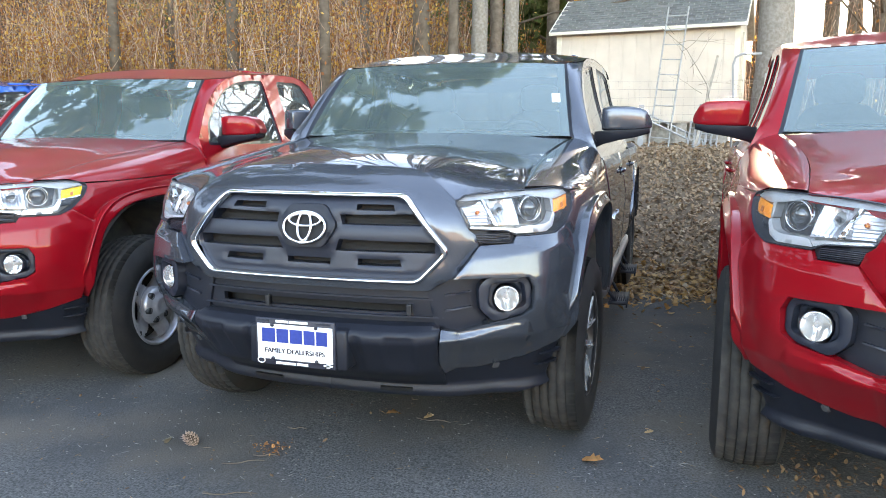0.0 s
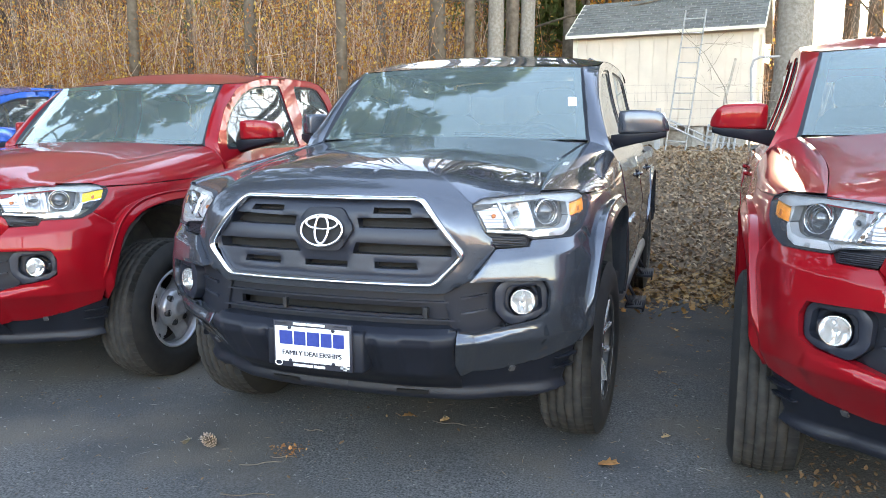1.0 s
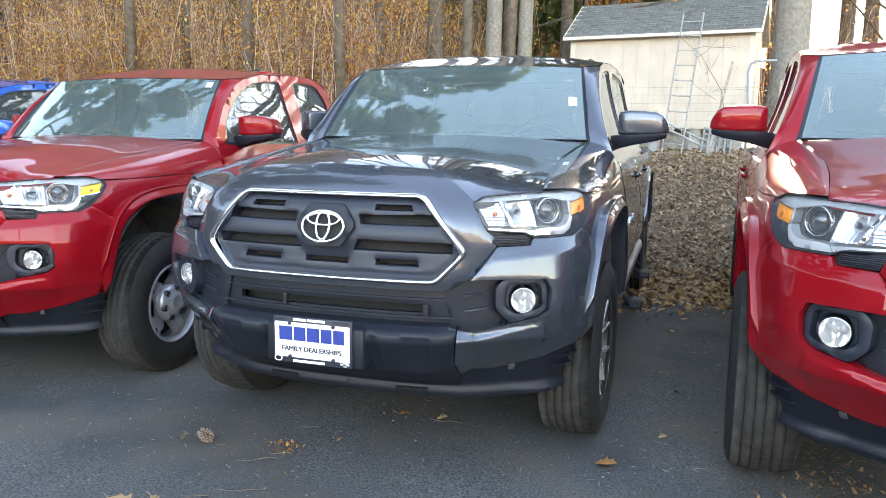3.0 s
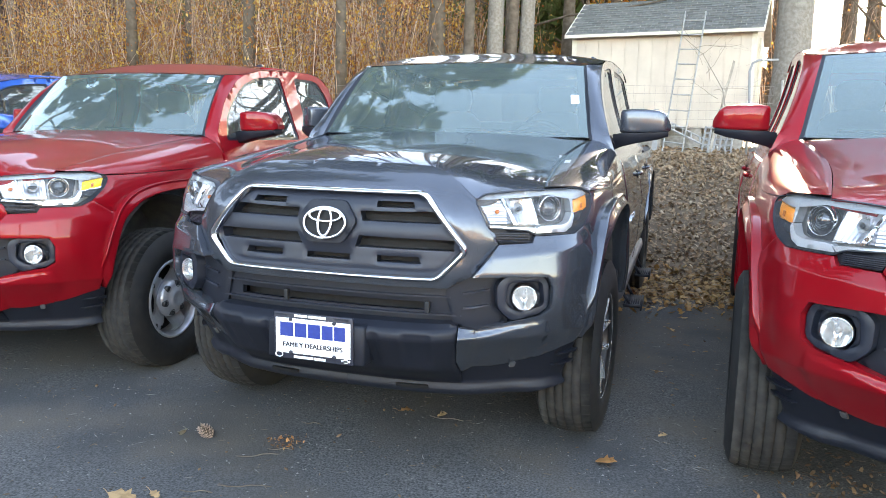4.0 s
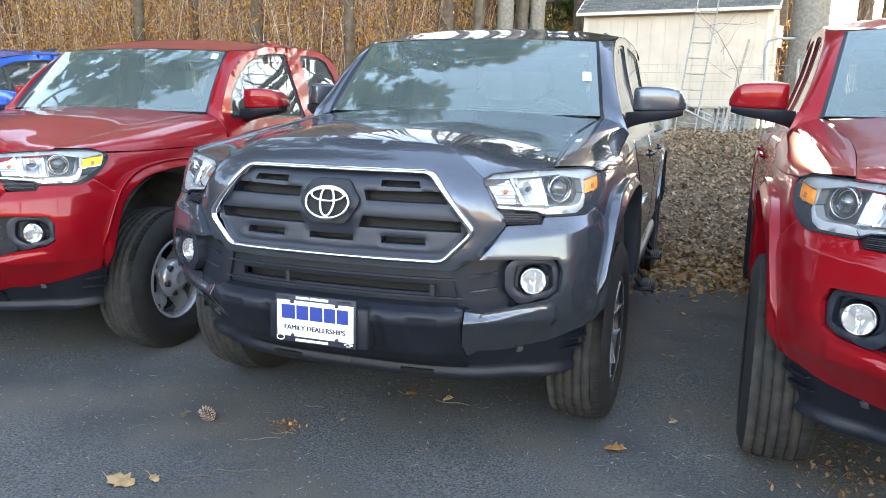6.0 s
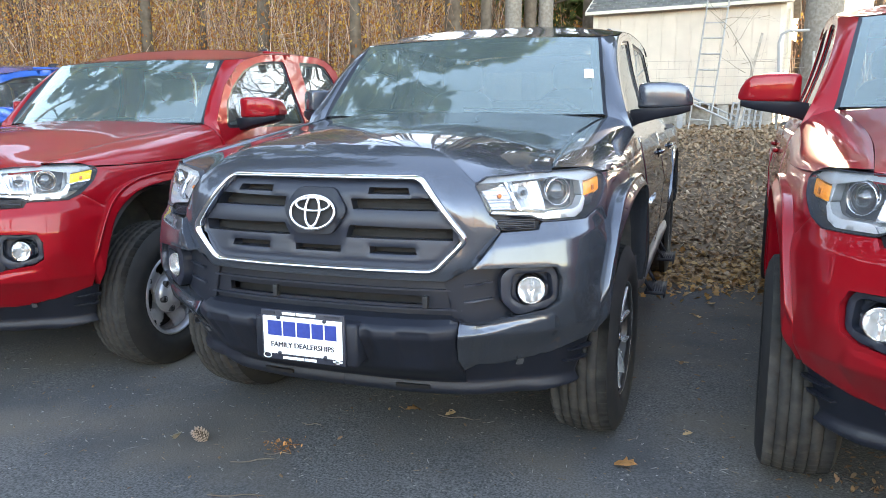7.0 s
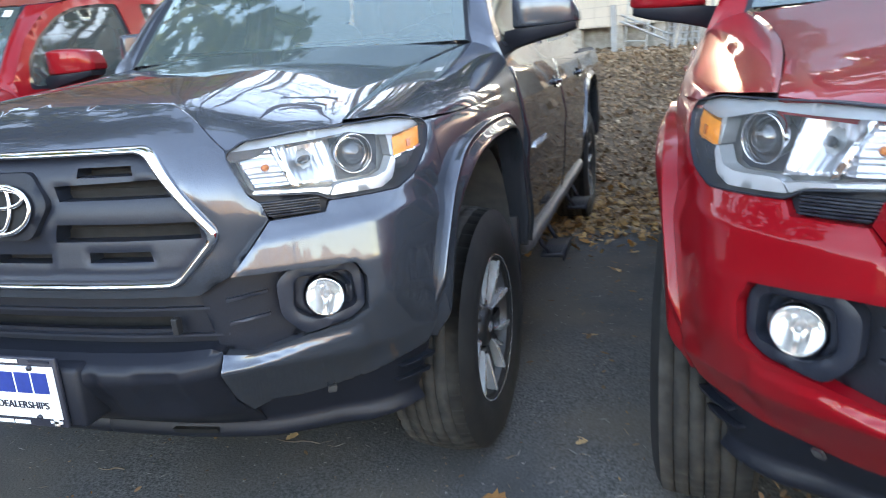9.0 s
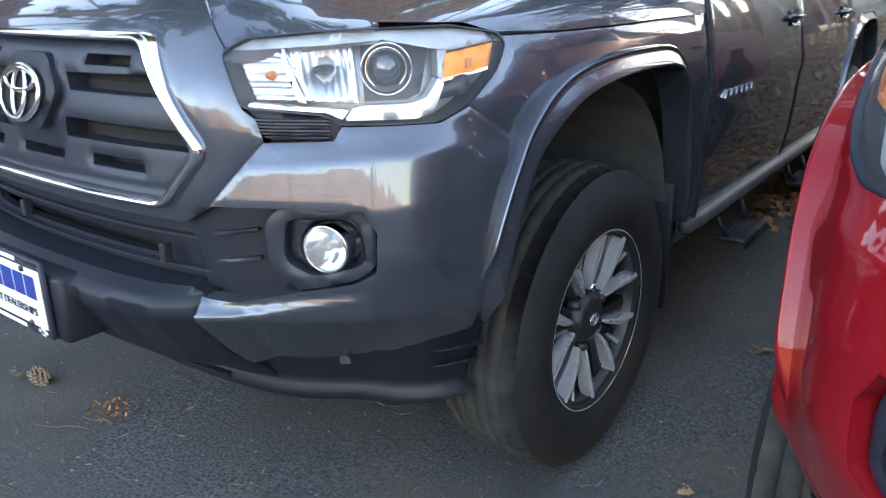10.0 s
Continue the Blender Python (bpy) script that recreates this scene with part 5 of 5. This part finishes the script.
# ---- woods ----
def branchy(g, p, d, length, r, depth, bend=.25, sides=5, tips=None):
    """A limb that tapers, bends and forks."""
    pts, rad = [p], [r]
    n = 4
    for k in range(n):
        d = (d + Vector(rng.normal(0, bend, 3)) * .5).normalized()
        p = p + d * (length / n)
        pts.append(p)
        rad.append(r * (1 - .55 * (k + 1) / n))
        if depth and k >= 1:
            for _ in range(1 if rng.random() < .75 else 2):
                side = d.cross(Vector(rng.normal(0, 1, 3))).normalized()
                branchy(g, p, (d * .65 + side * .8 + Vector((0, 0, .15))).normalized(), length * rng.uniform(.45, .7), rad[-1] * .6, depth - 1, bend, max(3, sides - 1), tips)
    g.tube(pts, rad, sides)
    if tips is not None and depth == 0:
        tips.append(pts)


def tree(x, y, r, h, label, bark=BARK, lean=(0, 0), limbs=6, start=.35, depth=2, leaves=None, nleaf=0, spread=.4, leafsize=(.05, .1), limb_r=.38):
    z = ground_z(x, y) - .05
    t = new("tree")
    t.location = (x, y, z)
    g = Geo()
    pts = [Vector((lean[0] * k * h + .10 * r * math.sin(k * 9 + x), lean[1] * k * h + .1 * r * math.cos(k * 7 + y), k * h)) for k in np.linspace(0, 1, 10)]
    rad = [r * (1.35 - .35 * min(1, k * 12)) * (1 - .6 * k) for k in np.linspace(0, 1, 10)]
    g.tube(pts, rad, 12)
    g.out("trunk", bark, t)
    b, tips = Geo(), []
    for k in range(limbs):
        f = start + (1 - start) * (k + rng.random()) / max(limbs, 1)
        q = pts[0].lerp(pts[-1], min(f, .98))
        a = rng.uniform(0, 6.28)
        branchy(b, q, Vector((math.cos(a), math.sin(a), rng.uniform(.2, .9))).normalized(), h * spread * (1.15 - f * .6) , r * limb_r * (1.1 - f * .7), depth, tips=tips)
    if limbs:
        b.out("crown_limb", bark, t)
    if leaves and tips:
        g = Geo()
        for _ in range(nleaf):
            line = tips[rng.integers(len(tips))]
            p = line[rng.integers(1, len(line))] + Vector(rng.normal(0, .16, 3))
            s, e = rng.uniform(*leafsize), Euler(rng.uniform(0, 6.28, 3))
            m = e.to_matrix()
            g.add([p + m @ Vector(v) * s for v in ((-.5, 0, 0), (0, -.3, .05), (.5, 0, 0), (0, .3, .05))], [(0, 1, 2), (0, 2, 3)])
        g.out("crown", leaves, t)
    return tagged(t, label, "tree", "trees of the wood")


for x, y, r in ((-7.92, 10, .06), (-9.08, 13, .10), (-7.04, 12, .06), (-7.98, 15, .09), (-8.82, 20, .113), (-7.57, 19, .124), (-4.2, 10.6, .09), (-2.49, 10.5, .10), (-2.16, 11, .16), (-1.95, 11.3, .12), (-1.70, 11.5, .15), (-3.71, 22, .133)):
    tree(x, y, r, rng.uniform(11, 15), "tall bare trunk with a few high limbs at the wood's edge", lean=(rng.normal(0, .008), .02), limbs=6, start=.45, depth=1, bark=BARK if r < .14 else PALE_BARK)
for k in range(34):
    x, y = rng.uniform(-30, 9), rng.uniform(22, 38)
    tree(x, y, rng.uniform(.10, .28), rng.uniform(12, 17), "tall bare trunk deep in the wood", lean=(rng.normal(0, .015), .02), limbs=4, start=.5, depth=1)
# the big trunk beside the shed, and bare trees against the bright sky
tree(2.58, 9.6, .27, 11, "thick pale trunk beside the shed", bark=PALE_BARK, lean=(.012, .03), limbs=10, start=.5, depth=2, limb_r=.13)
# those out of view are added to break up bright sky in reflections
for x, y, r, h, ln in ((4.9, 15, .12, 9, .10), (5.6, 17, .16, 11, .16), (7.2, 14, .14, 10, -.03), (8.5, 19, .2, 20, .02), (6.3, 21, .15, 12, .03), (-1.3, 16.5, .13, 17, -.01), (-2.7, 14.5, .12, 16, 0), (-4.4, 17, .14, 17, .01), (11, 16, .2, 19, 0), (13, 22, .25, 21, 0), (10, 10, .2, 14, 0), (6.6, 12.5, .09, 9, .03), (8.2, 12, .1, 10, -.02), (9.4, 15, .12, 17, .02), (12, 12.5, .13, 15, .01), (14.5, 17, .15, 18, -.01), (7.6, 17, .12, 18, .02), (10.2, 20, .14, 20, 0), (16, 13, .14, 16, 0)):
    tree(x, y, r, h, "bare tree with forking branches against the sky", bark=BARK, lean=(ln, .02), limbs=18 if y < 16 or h > 15 else 12, start=.12, depth=3 if y < 16 or h > 15 else 2, spread=.34, limb_r=.24)
# pines and turned maples among the trunks
for x, y, h in ((-2.9, 20, 11), (-4.5, 26, 13), (-13, 20, 12)):
    tree(x, y, .16, h, "pine with ragged green boughs", limbs=16, start=.15, depth=1, leaves=NEEDLES, nleaf=5000, spread=.28, leafsize=(.10, .24))
# pines with y over 15 are added to block sun and bright sky
for x, y, r, h in ((-6.32, 9.6, .105, 24), (-8.42, 9.1, .095, 23), (-4.23, 9.0, .085, 22), (-3.08, 10.5, .145, 25), (-15.2, 8.6, .16, 21), (-8.2, .2, .18, 20), (-11.2, .6, .18, 21), (-13.2, 3.2, .2, 21), (-12.8, -2.2, .2, 20), (-14.5, .4, .2, 22), (-1.5, 15.2, .15, 17), (-.75, 18, .15, 15), (2.5, 21, .15, 16.5), (1.0, 22.5, .15, 15.5), (5.3, 18.6, .13, 15)):
    tree(x, y, r, h, "tall pine with unseen high boughs that dim reflections and block sun", limbs=24, start=.46 if -12 < x < -2 else .10 if -1 < x < 0 else .36, depth=1, leaves=NEEDLES, nleaf=8000 if -12 < x < -2 else 32000 if -1 < x < 0 else 15000, spread=.17 if x < 0 else .24, leafsize=(.16, .40), lean=(0, .012))
for x, y, h in ((-1.3, 21, 6), (-.5, 23, 7), (-5.2, 22, 8), (-7, 24, 9)):
    tree(x, y, .09, h, "young tree with orange autumn leaves", limbs=12, start=.12, depth=2, leaves=RUSSET, nleaf=4200, spread=.35, leafsize=(.08, .16))


def thicket(label, n, place, height, nleaf, leaves):
    """Crowded dry stems that lean and bow, and the leaves that still hang on them."""
    g, spots = Geo(), []
    for _ in range(n):
        x, y = place()
        z, h = ground_z(x, y), rng.uniform(*height)
        a, b = rng.normal(0, .16, 2)
        bow = rng.normal(0, .12, 2)
        pts = [Vector((x + a * t * h + bow[0] * h * t * t, y + b * t * h * .6, z + h * t * (1 - .08 * t))) for t in np.linspace(0, 1, 6)]
        r = rng.uniform(.004, .013)
        g.tube(pts, [r * (1 - .75 * t) for t in np.linspace(0, 1, 6)], 3)
        spots.append(pts)
        for _ in range(3):
            k = rng.integers(2, 6)
            d = Vector(rng.normal(0, 1, 3)) * .35
            g.tube([pts[k], pts[k] + d * .6 + Vector((0, 0, .15)), pts[k] + d + Vector((0, 0, .42))], [r * .45, r * .3, r * .15], 3)
            spots.append([pts[k] + d * .5, pts[k] + d])
    tagged(g.out("brush", STEMS), label, "brush", kind="stuff")
    g = Geo()
    for _ in range(nleaf):
        line = spots[int(len(spots) * rng.random() ** 2.2)]
        p = line[rng.integers(len(line) // 3, len(line))] + Vector(rng.normal(0, .13, 3))
        s, m = rng.uniform(.028, .085), Euler(rng.uniform(0, 6.28, 3)).to_matrix()
        g.add([p + m @ Vector(v) * s for v in ((-.5, 0, 0), (0, -.32, .08), (.5, 0, 0), (0, .32, .08))], [(0, 1, 2), (0, 2, 3)])
    tagged(g.out("brush_leaves", leaves), "yellowing leaves hanging in the brush", "leaves", kind="stuff")


thicket("dense dry brush along the fence", 1100, lambda: (rng.uniform(-13, -3.2), 8.95 + 3.6 * rng.random()), (1.4, 3.8), 34000, YELLOW)
thicket("dry brush deeper in the wood", 700, lambda: (rng.uniform(-20, -1.6), 13 + 7 * rng.random()), (2.0, 5.5), 30000, YELLOW)
thicket("thin dry brush behind the shed", 420, lambda: (rng.uniform(2.6, 14), 14 + 7 * rng.random()), (1.5, 4.0), 2500, YELLOW)
thicket("far brush under the trees", 600, lambda: (rng.uniform(-32, 4), 24 + 12 * rng.random()), (4, 9), 14000, RUSSET)
WOOD_FAR = surface("distant_wood", (0.16, 0.084, 0.050), (0.036, 0.020, 0.014), 1.0, 0.9, bump=0, lo=.38, hi=.62)
# its unseen top is raised at far left to dim the hoods' reflections
g = Geo().grid([[(x, 42 + 2 * math.sin(x * .3), z) for z in (0, 5, 15 + 26 * float(ease(-17, -30, np.float64(x))) - 11.5 * float(ease(-4, 8, np.float64(x))) + (2.2 * noise.noise((x * .35, 3, 0)) + 1.2 * noise.noise((x * 1.1, 9, 0))) * (1 - .75 * float(ease(-6, 7, np.float64(x)))))] for x in np.linspace(-70, 75, 260)])
tagged(g.out("backdrop", WOOD_FAR), "brown distance of the wood behind the trunks", "woods", kind="structure")

# added sheet, out of view: keeps low sky out of left-facing paint
g = Geo().grid([[(-34 + 2 * math.sin(y * .3), y, z) for z in (-1, 5, 14 + 2.2 * noise.noise((y * .35, 7, 0)) + 1.2 * noise.noise((y * 1.1, 4, 0)))] for y in np.linspace(-32, 44, 130)])
tagged(g.out("backdrop", WOOD_FAR), "unseen brown backdrop added to dim reflections from the left", "woods", kind="structure")

# ---- shed ----
SIDING = surface("cream_siding", (0.58, 0.50, 0.42), (0.51, 0.44, 0.37), 0.75, 3, bump=0.15, dist=0.004)
TRIMWOOD = surface("pale_trim_board", (0.66, 0.62, 0.52), (0.56, 0.52, 0.43), 0.7, 6, bump=0.15)
SHINGLE = island("weathered_shingles", [(0.12, 0.123, 0.12), (0.17, 0.172, 0.168), (0.14, 0.142, 0.138), (0.20, 0.20, 0.195)], 0.9)
ALUMINIUM = surface("weathered_aluminium", (0.40, 0.40, 0.39), (0.30, 0.30, 0.29), 0.5, 20, 0.3, 0.1)
PLASTIC_WHITE = surface("white_plastic", (0.31, 0.31, 0.31), (0.23, 0.23, 0.23), 0.6, 8, bump=0.1)
GREYWOOD = surface("weathered_board", (0.26, 0.23, 0.20), (0.38, 0.35, 0.31), 0.85, 12, bump=0.4)
WIRE = surface("galvanised_wire", (0.36, 0.33, 0.29), (0.25, 0.22, 0.19), 0.6, 30, 0.2, 0)


def shed():
    t = new("shed")
    t.matrix_world = Matrix.Translation((2.30, 12.45, 0)) @ Matrix.Rotation(radians(-8), 4, "Z") @ Matrix.Translation((-2.28, -12.6, 0))
    tagged(t, "small cream board-sided shed with gray shingle roof", "shed")
    x0, x1, y0, y1, z0, z1, zr = -1.08, 2.28, 12.6, 14.9, 1.44, 3.25, 3.98
    ym = (y0 + y1) / 2
    g = Geo().box((x0, y0, z0), (x1, y0 + .1, z1))
    g.out("front_wall", SIDING, t, smooth=False)
    n = 13
    for k in range(n):
        a, b = x0 + (x1 - x0) * k / n + .012, x0 + (x1 - x0) * (k + 1) / n - .012
        Geo().box((a, y0 - .014, z0 + .02), (b, y0 + .002, z1 - .03), .003).out("siding_board", SIDING, t, smooth=False)
    for s, xx in (("gable_wall", x1 - .1), ("gable_wall", x0)):
        Geo().add([(xx, y0 + .1, z0), (xx, y1, z0), (xx, y1, z1), (xx, ym, zr - .08), (xx, y0 + .1, z1), (xx + .1, y0 + .1, z0), (xx + .1, y1, z0), (xx + .1, y1, z1), (xx + .1, ym, zr - .08), (xx + .1, y0 + .1, z1)],
                  [(0, 1, 2, 3, 4), (9, 8, 7, 6, 5), (0, 5, 6, 1), (1, 6, 7, 2), (2, 7, 8, 3), (3, 8, 9, 4), (4, 9, 5, 0)]).out(s, SIDING, t, smooth=False)
    Geo().box((x0, y1 - .1, z0), (x1, y1, z1)).out("back_wall", SIDING, t, smooth=False)
    for xx in (x0 - .02, x1 - .07):
        Geo().box((xx, y0 - .028, z0), (xx + .09, y0 - .012, z1), .003).out("corner_board", TRIMWOOD, t, smooth=False)
    Geo().box((x1 - .002, y0 + .9, z0 + .1), (x1 + .03, y0 + 1.75, z1 - .1), .004).out("shed_door", TRIMWOOD, t, smooth=False)
    # roof decks and courses of shingles
    for sd in (-1, 1):
        ye = ym + sd * (ym - y0 + .16)
        ze = z1 - .06
        Geo().add([(x0 - .12, ye, ze), (x1 + .12, ye, ze), (x1 + .12, ym, zr), (x0 - .12, ym, zr), (x0 - .12, ye, ze - .06), (x1 + .12, ye, ze - .06), (x1 + .12, ym, zr - .06), (x0 - .12, ym, zr - .06)],
                  [(0, 1, 2, 3), (7, 6, 5, 4), (0, 4, 5, 1), (1, 5, 6, 2), (3, 2, 6, 7), (0, 3, 7, 4)]).out("roof_deck", GREYWOOD, t, smooth=False)
        g = Geo()
        rows_, m = 14, 18
        for i in range(rows_):
            f0, f1 = i / rows_, (i + 1.25) / rows_
            for j in range(m):
                w = (x1 - x0 + .24) / m
                xa = x0 - .12 + w * (j + (.5 if i % 2 else 0)) + rng.uniform(0, .006)
                xb = min(xa + w - .008, x1 + .13)
                h0, h1 = .020 + rng.uniform(0, .006), .006
                P = lambda x, f, h: (x, ye + (ym - ye) * min(f, 1), ze + (zr - ze) * min(f, 1) + h)
                g.add([P(xa, f0, h0), P(xb, f0, h0), P(xb, f1, h1), P(xa, f1, h1), P(xa, f0, 0), P(xb, f0, 0)], [(0, 1, 2, 3), (4, 5, 1, 0)])
        tagged(g.out("roof_shingles", SHINGLE, t, smooth=False), kind="stuff")
    Geo().box((x0 - .12, y0 - .185, z1 - .115), (x1 + .12, y0 - .16, z1 - .055), .004).out("eave_board", TRIMWOOD, t, smooth=False)
    for xx in (x0 - .14, x1 + .115):
        for sd in (-1, 1):
            ye = ym + sd * (ym - y0 + .17)
            Geo().add([(xx, ye, z1 - .12), (xx, ye, z1 - .05), (xx, ym, zr + .01), (xx, ym, zr - .06), (xx + .025, ye, z1 - .12), (xx + .025, ye, z1 - .05), (xx + .025, ym, zr + .01), (xx + .025, ym, zr - .06)],
                      [(0, 1, 2, 3), (7, 6, 5, 4), (0, 4, 5, 1), (1, 5, 6, 2), (2, 6, 7, 3), (3, 7, 4, 0)]).out("rake_board", TRIMWOOD, t, smooth=False)
    Geo().box((x0 + .25, y0 + .35, .9), (x1 - .25, y1 - .35, z0 + .01)).out("skid_base", GREYWOOD, t, smooth=False)
    for k in range(5):
        xx = x0 + .1 + k * (x1 - x0 - .4) / 4
        Geo().box((xx, y0 + .04, .9), (xx + .2, y0 + .24, z0 + .005), .006).out("footing_block", GREYWOOD, t, smooth=False)


shed()


def ladder():
    t = tagged(new("ladder"), "aluminium extension ladder leaning on the shed eave", "ladder")
    lo, hi = (Vector((.85, 10.7, 1.02)), Vector((1.165, 10.7, .99))), (Vector((1.06, 12.3, 3.50)), Vector((1.41, 12.3, 3.50)))
    for a, b in zip(lo, hi):
        Geo().tube([a, b], .021, 4, flat=.7).out("ladder_rail", ALUMINIUM, t, smooth=False)
    for k in range(9):
        f = (k + .6) / 9.2
        Geo().tube([lo[0].lerp(hi[0], f), lo[1].lerp(hi[1], f)], .013, 6).out("rung", ALUMINIUM, t)


ladder()
t = tagged(new("lattice_panel"), "white plastic lattice panel leaning by the shed", "panel")
t.matrix_world = Matrix.Translation((1.45, 10.75, .95)) @ Euler((radians(-24), radians(0), radians(-14))).to_matrix().to_4x4()
for k in range(6):
    Geo().box((k * .09, 0, 0), (k * .09 + .03, .02, .55), .003).out("slat", PLASTIC_WHITE, t, smooth=False)
    Geo().box((0, .02, k * .104), (.48, .035, k * .104 + .03), .003).out("cross_slat", PLASTIC_WHITE, t, smooth=False)
t = tagged(new("ladder_section"), "short aluminium ladder section lying aslant behind the tall ladder", "ladder")
for dy, dz in ((0, 0), (.22, .10)):
    Geo().tube([(.80, 10.85 + dy, 1.47 + dz), (1.79, 10.85 + dy, 1.0 + dz)], .019, 4, flat=.6).out("ladder_rail", ALUMINIUM, t, smooth=False)
for k in range(7):
    f = (k + .5) / 7
    Geo().tube([(.80 + .99 * f, 10.85, 1.47 - .47 * f), (.80 + .99 * f, 11.07, 1.57 - .47 * f)], .012, 6).out("rung", ALUMINIUM, t)
g = Geo().box((.69, 10.28, .86), (.775, 10.34, 1.70), .006)
tagged(g.out("plastic_post", PLASTIC_WHITE, smooth=False), "pale plastic post standing by the shed ladder", "post")
g = Geo().tube([(1.56, 10.3, .92), (1.87, 10.75, 2.48)], .035, 4, flat=.5)
tagged(g.out("fence_board", GREYWOOD, smooth=False), "weathered gray board leaning beside the ladder", "board")
g = Geo().tube([(2.03, 9.0, .9), (2.02, 9.0, 1.7), (1.99, 9.0, 2.18), (2.02, 9.0, 2.29), (2.10, 9.0, 2.33), (2.35, 9.0, 2.33)], .017, 8, up=(0, 1, 0))
tagged(g.out("pipe_frame", PLASTIC_WHITE), "white bent pipe frame standing by the fence", "pipe frame")
# bare sapling in front of the shed
t = tagged(new("sapling"), "bare leafless sapling in front of the shed", "sapling")
b = Geo()
base = Vector((1.72, 9.25, .95))
g = Geo().tube([base, base + Vector((.05, 0, .5)), base + Vector((-.05, .05, 1.0)), base + Vector((-.35, .1, 1.5)), base + Vector((-.75, .1, 1.85))], [.010, .008, .0065, .005, .003], 6)
g.out("stem", PALE_BARK, t)
for k in range(9):
    p = base + Vector((-.05 - .06 * k, .05, .75 + .12 * k))
    branchy(b, p, Vector((rng.uniform(-1, 1), rng.uniform(-.3, .3), rng.uniform(.2, 1))).normalized(), rng.uniform(.35, .75), .004, 1, .5, 4)
tagged(b.out("twig_tangle", PALE_BARK, t), kind="stuff")

# wire fence along the top of the bank
t = tagged(new("wire_fence"), "welded wire fence on thin posts along the bank", "fence")
for x in np.arange(-12, 3.0, 2.4):
    z = ground_z(x, 8.8)
    Geo().tube([(x, 8.8, z - .2), (x, 8.8, 2.05)], .016, 6).out("fence_post", GREYWOOD, t)
g = Geo()
for k in range(9):
    z = 1.05 + k * .115
    g.tube([(x, 8.8 + .02 * math.sin(x * 2), z + .012 * math.sin(x * 1.7 + k)) for x in np.linspace(-12, 2.3, 40)], .0020, 4)
for x in np.arange(-12, 2.3, .15):
    g.tube([(x, 8.8, 1.0), (x + .01, 8.8, 1.99)], .0015, 3)
tagged(g.out("wire_mesh", WIRE, t), kind="stuff")

# ---- trees across the lot, behind the camera: the glass and paint mirror them ----
for x, y, h in ((-9, -20, 13), (-4, -26, 14), (3, -24, 13), (9, -19, 14), (14, -13, 13), (17, -5, 14), (-15, -15, 13), (20, 3, 13)):
    tree(x, y * 1.5 if y < -10 else y, rng.uniform(.18, .3), h, "bare tree across the lot", limbs=11, start=.2, depth=2, spread=.38)
FAR_SIDE = surface("distant_autumn_treeline", (0.44, 0.28, 0.13), (0.24, 0.15, 0.08), 1.0, 0.5, bump=0, lo=.38, hi=.62)
g = Geo().grid([[(x, -62 + 3 * math.sin(x * .2), z) for z in (-1, 3, 9.5 + 1.8 * noise.noise((x * .3, 5, 0)) + 1.0 * noise.noise((x * .9, 2, 0)))] for x in np.linspace(-110, 110, 160)])
tagged(g.out("backdrop", FAR_SIDE), "far autumn treeline across the lot", "treeline", kind="structure")
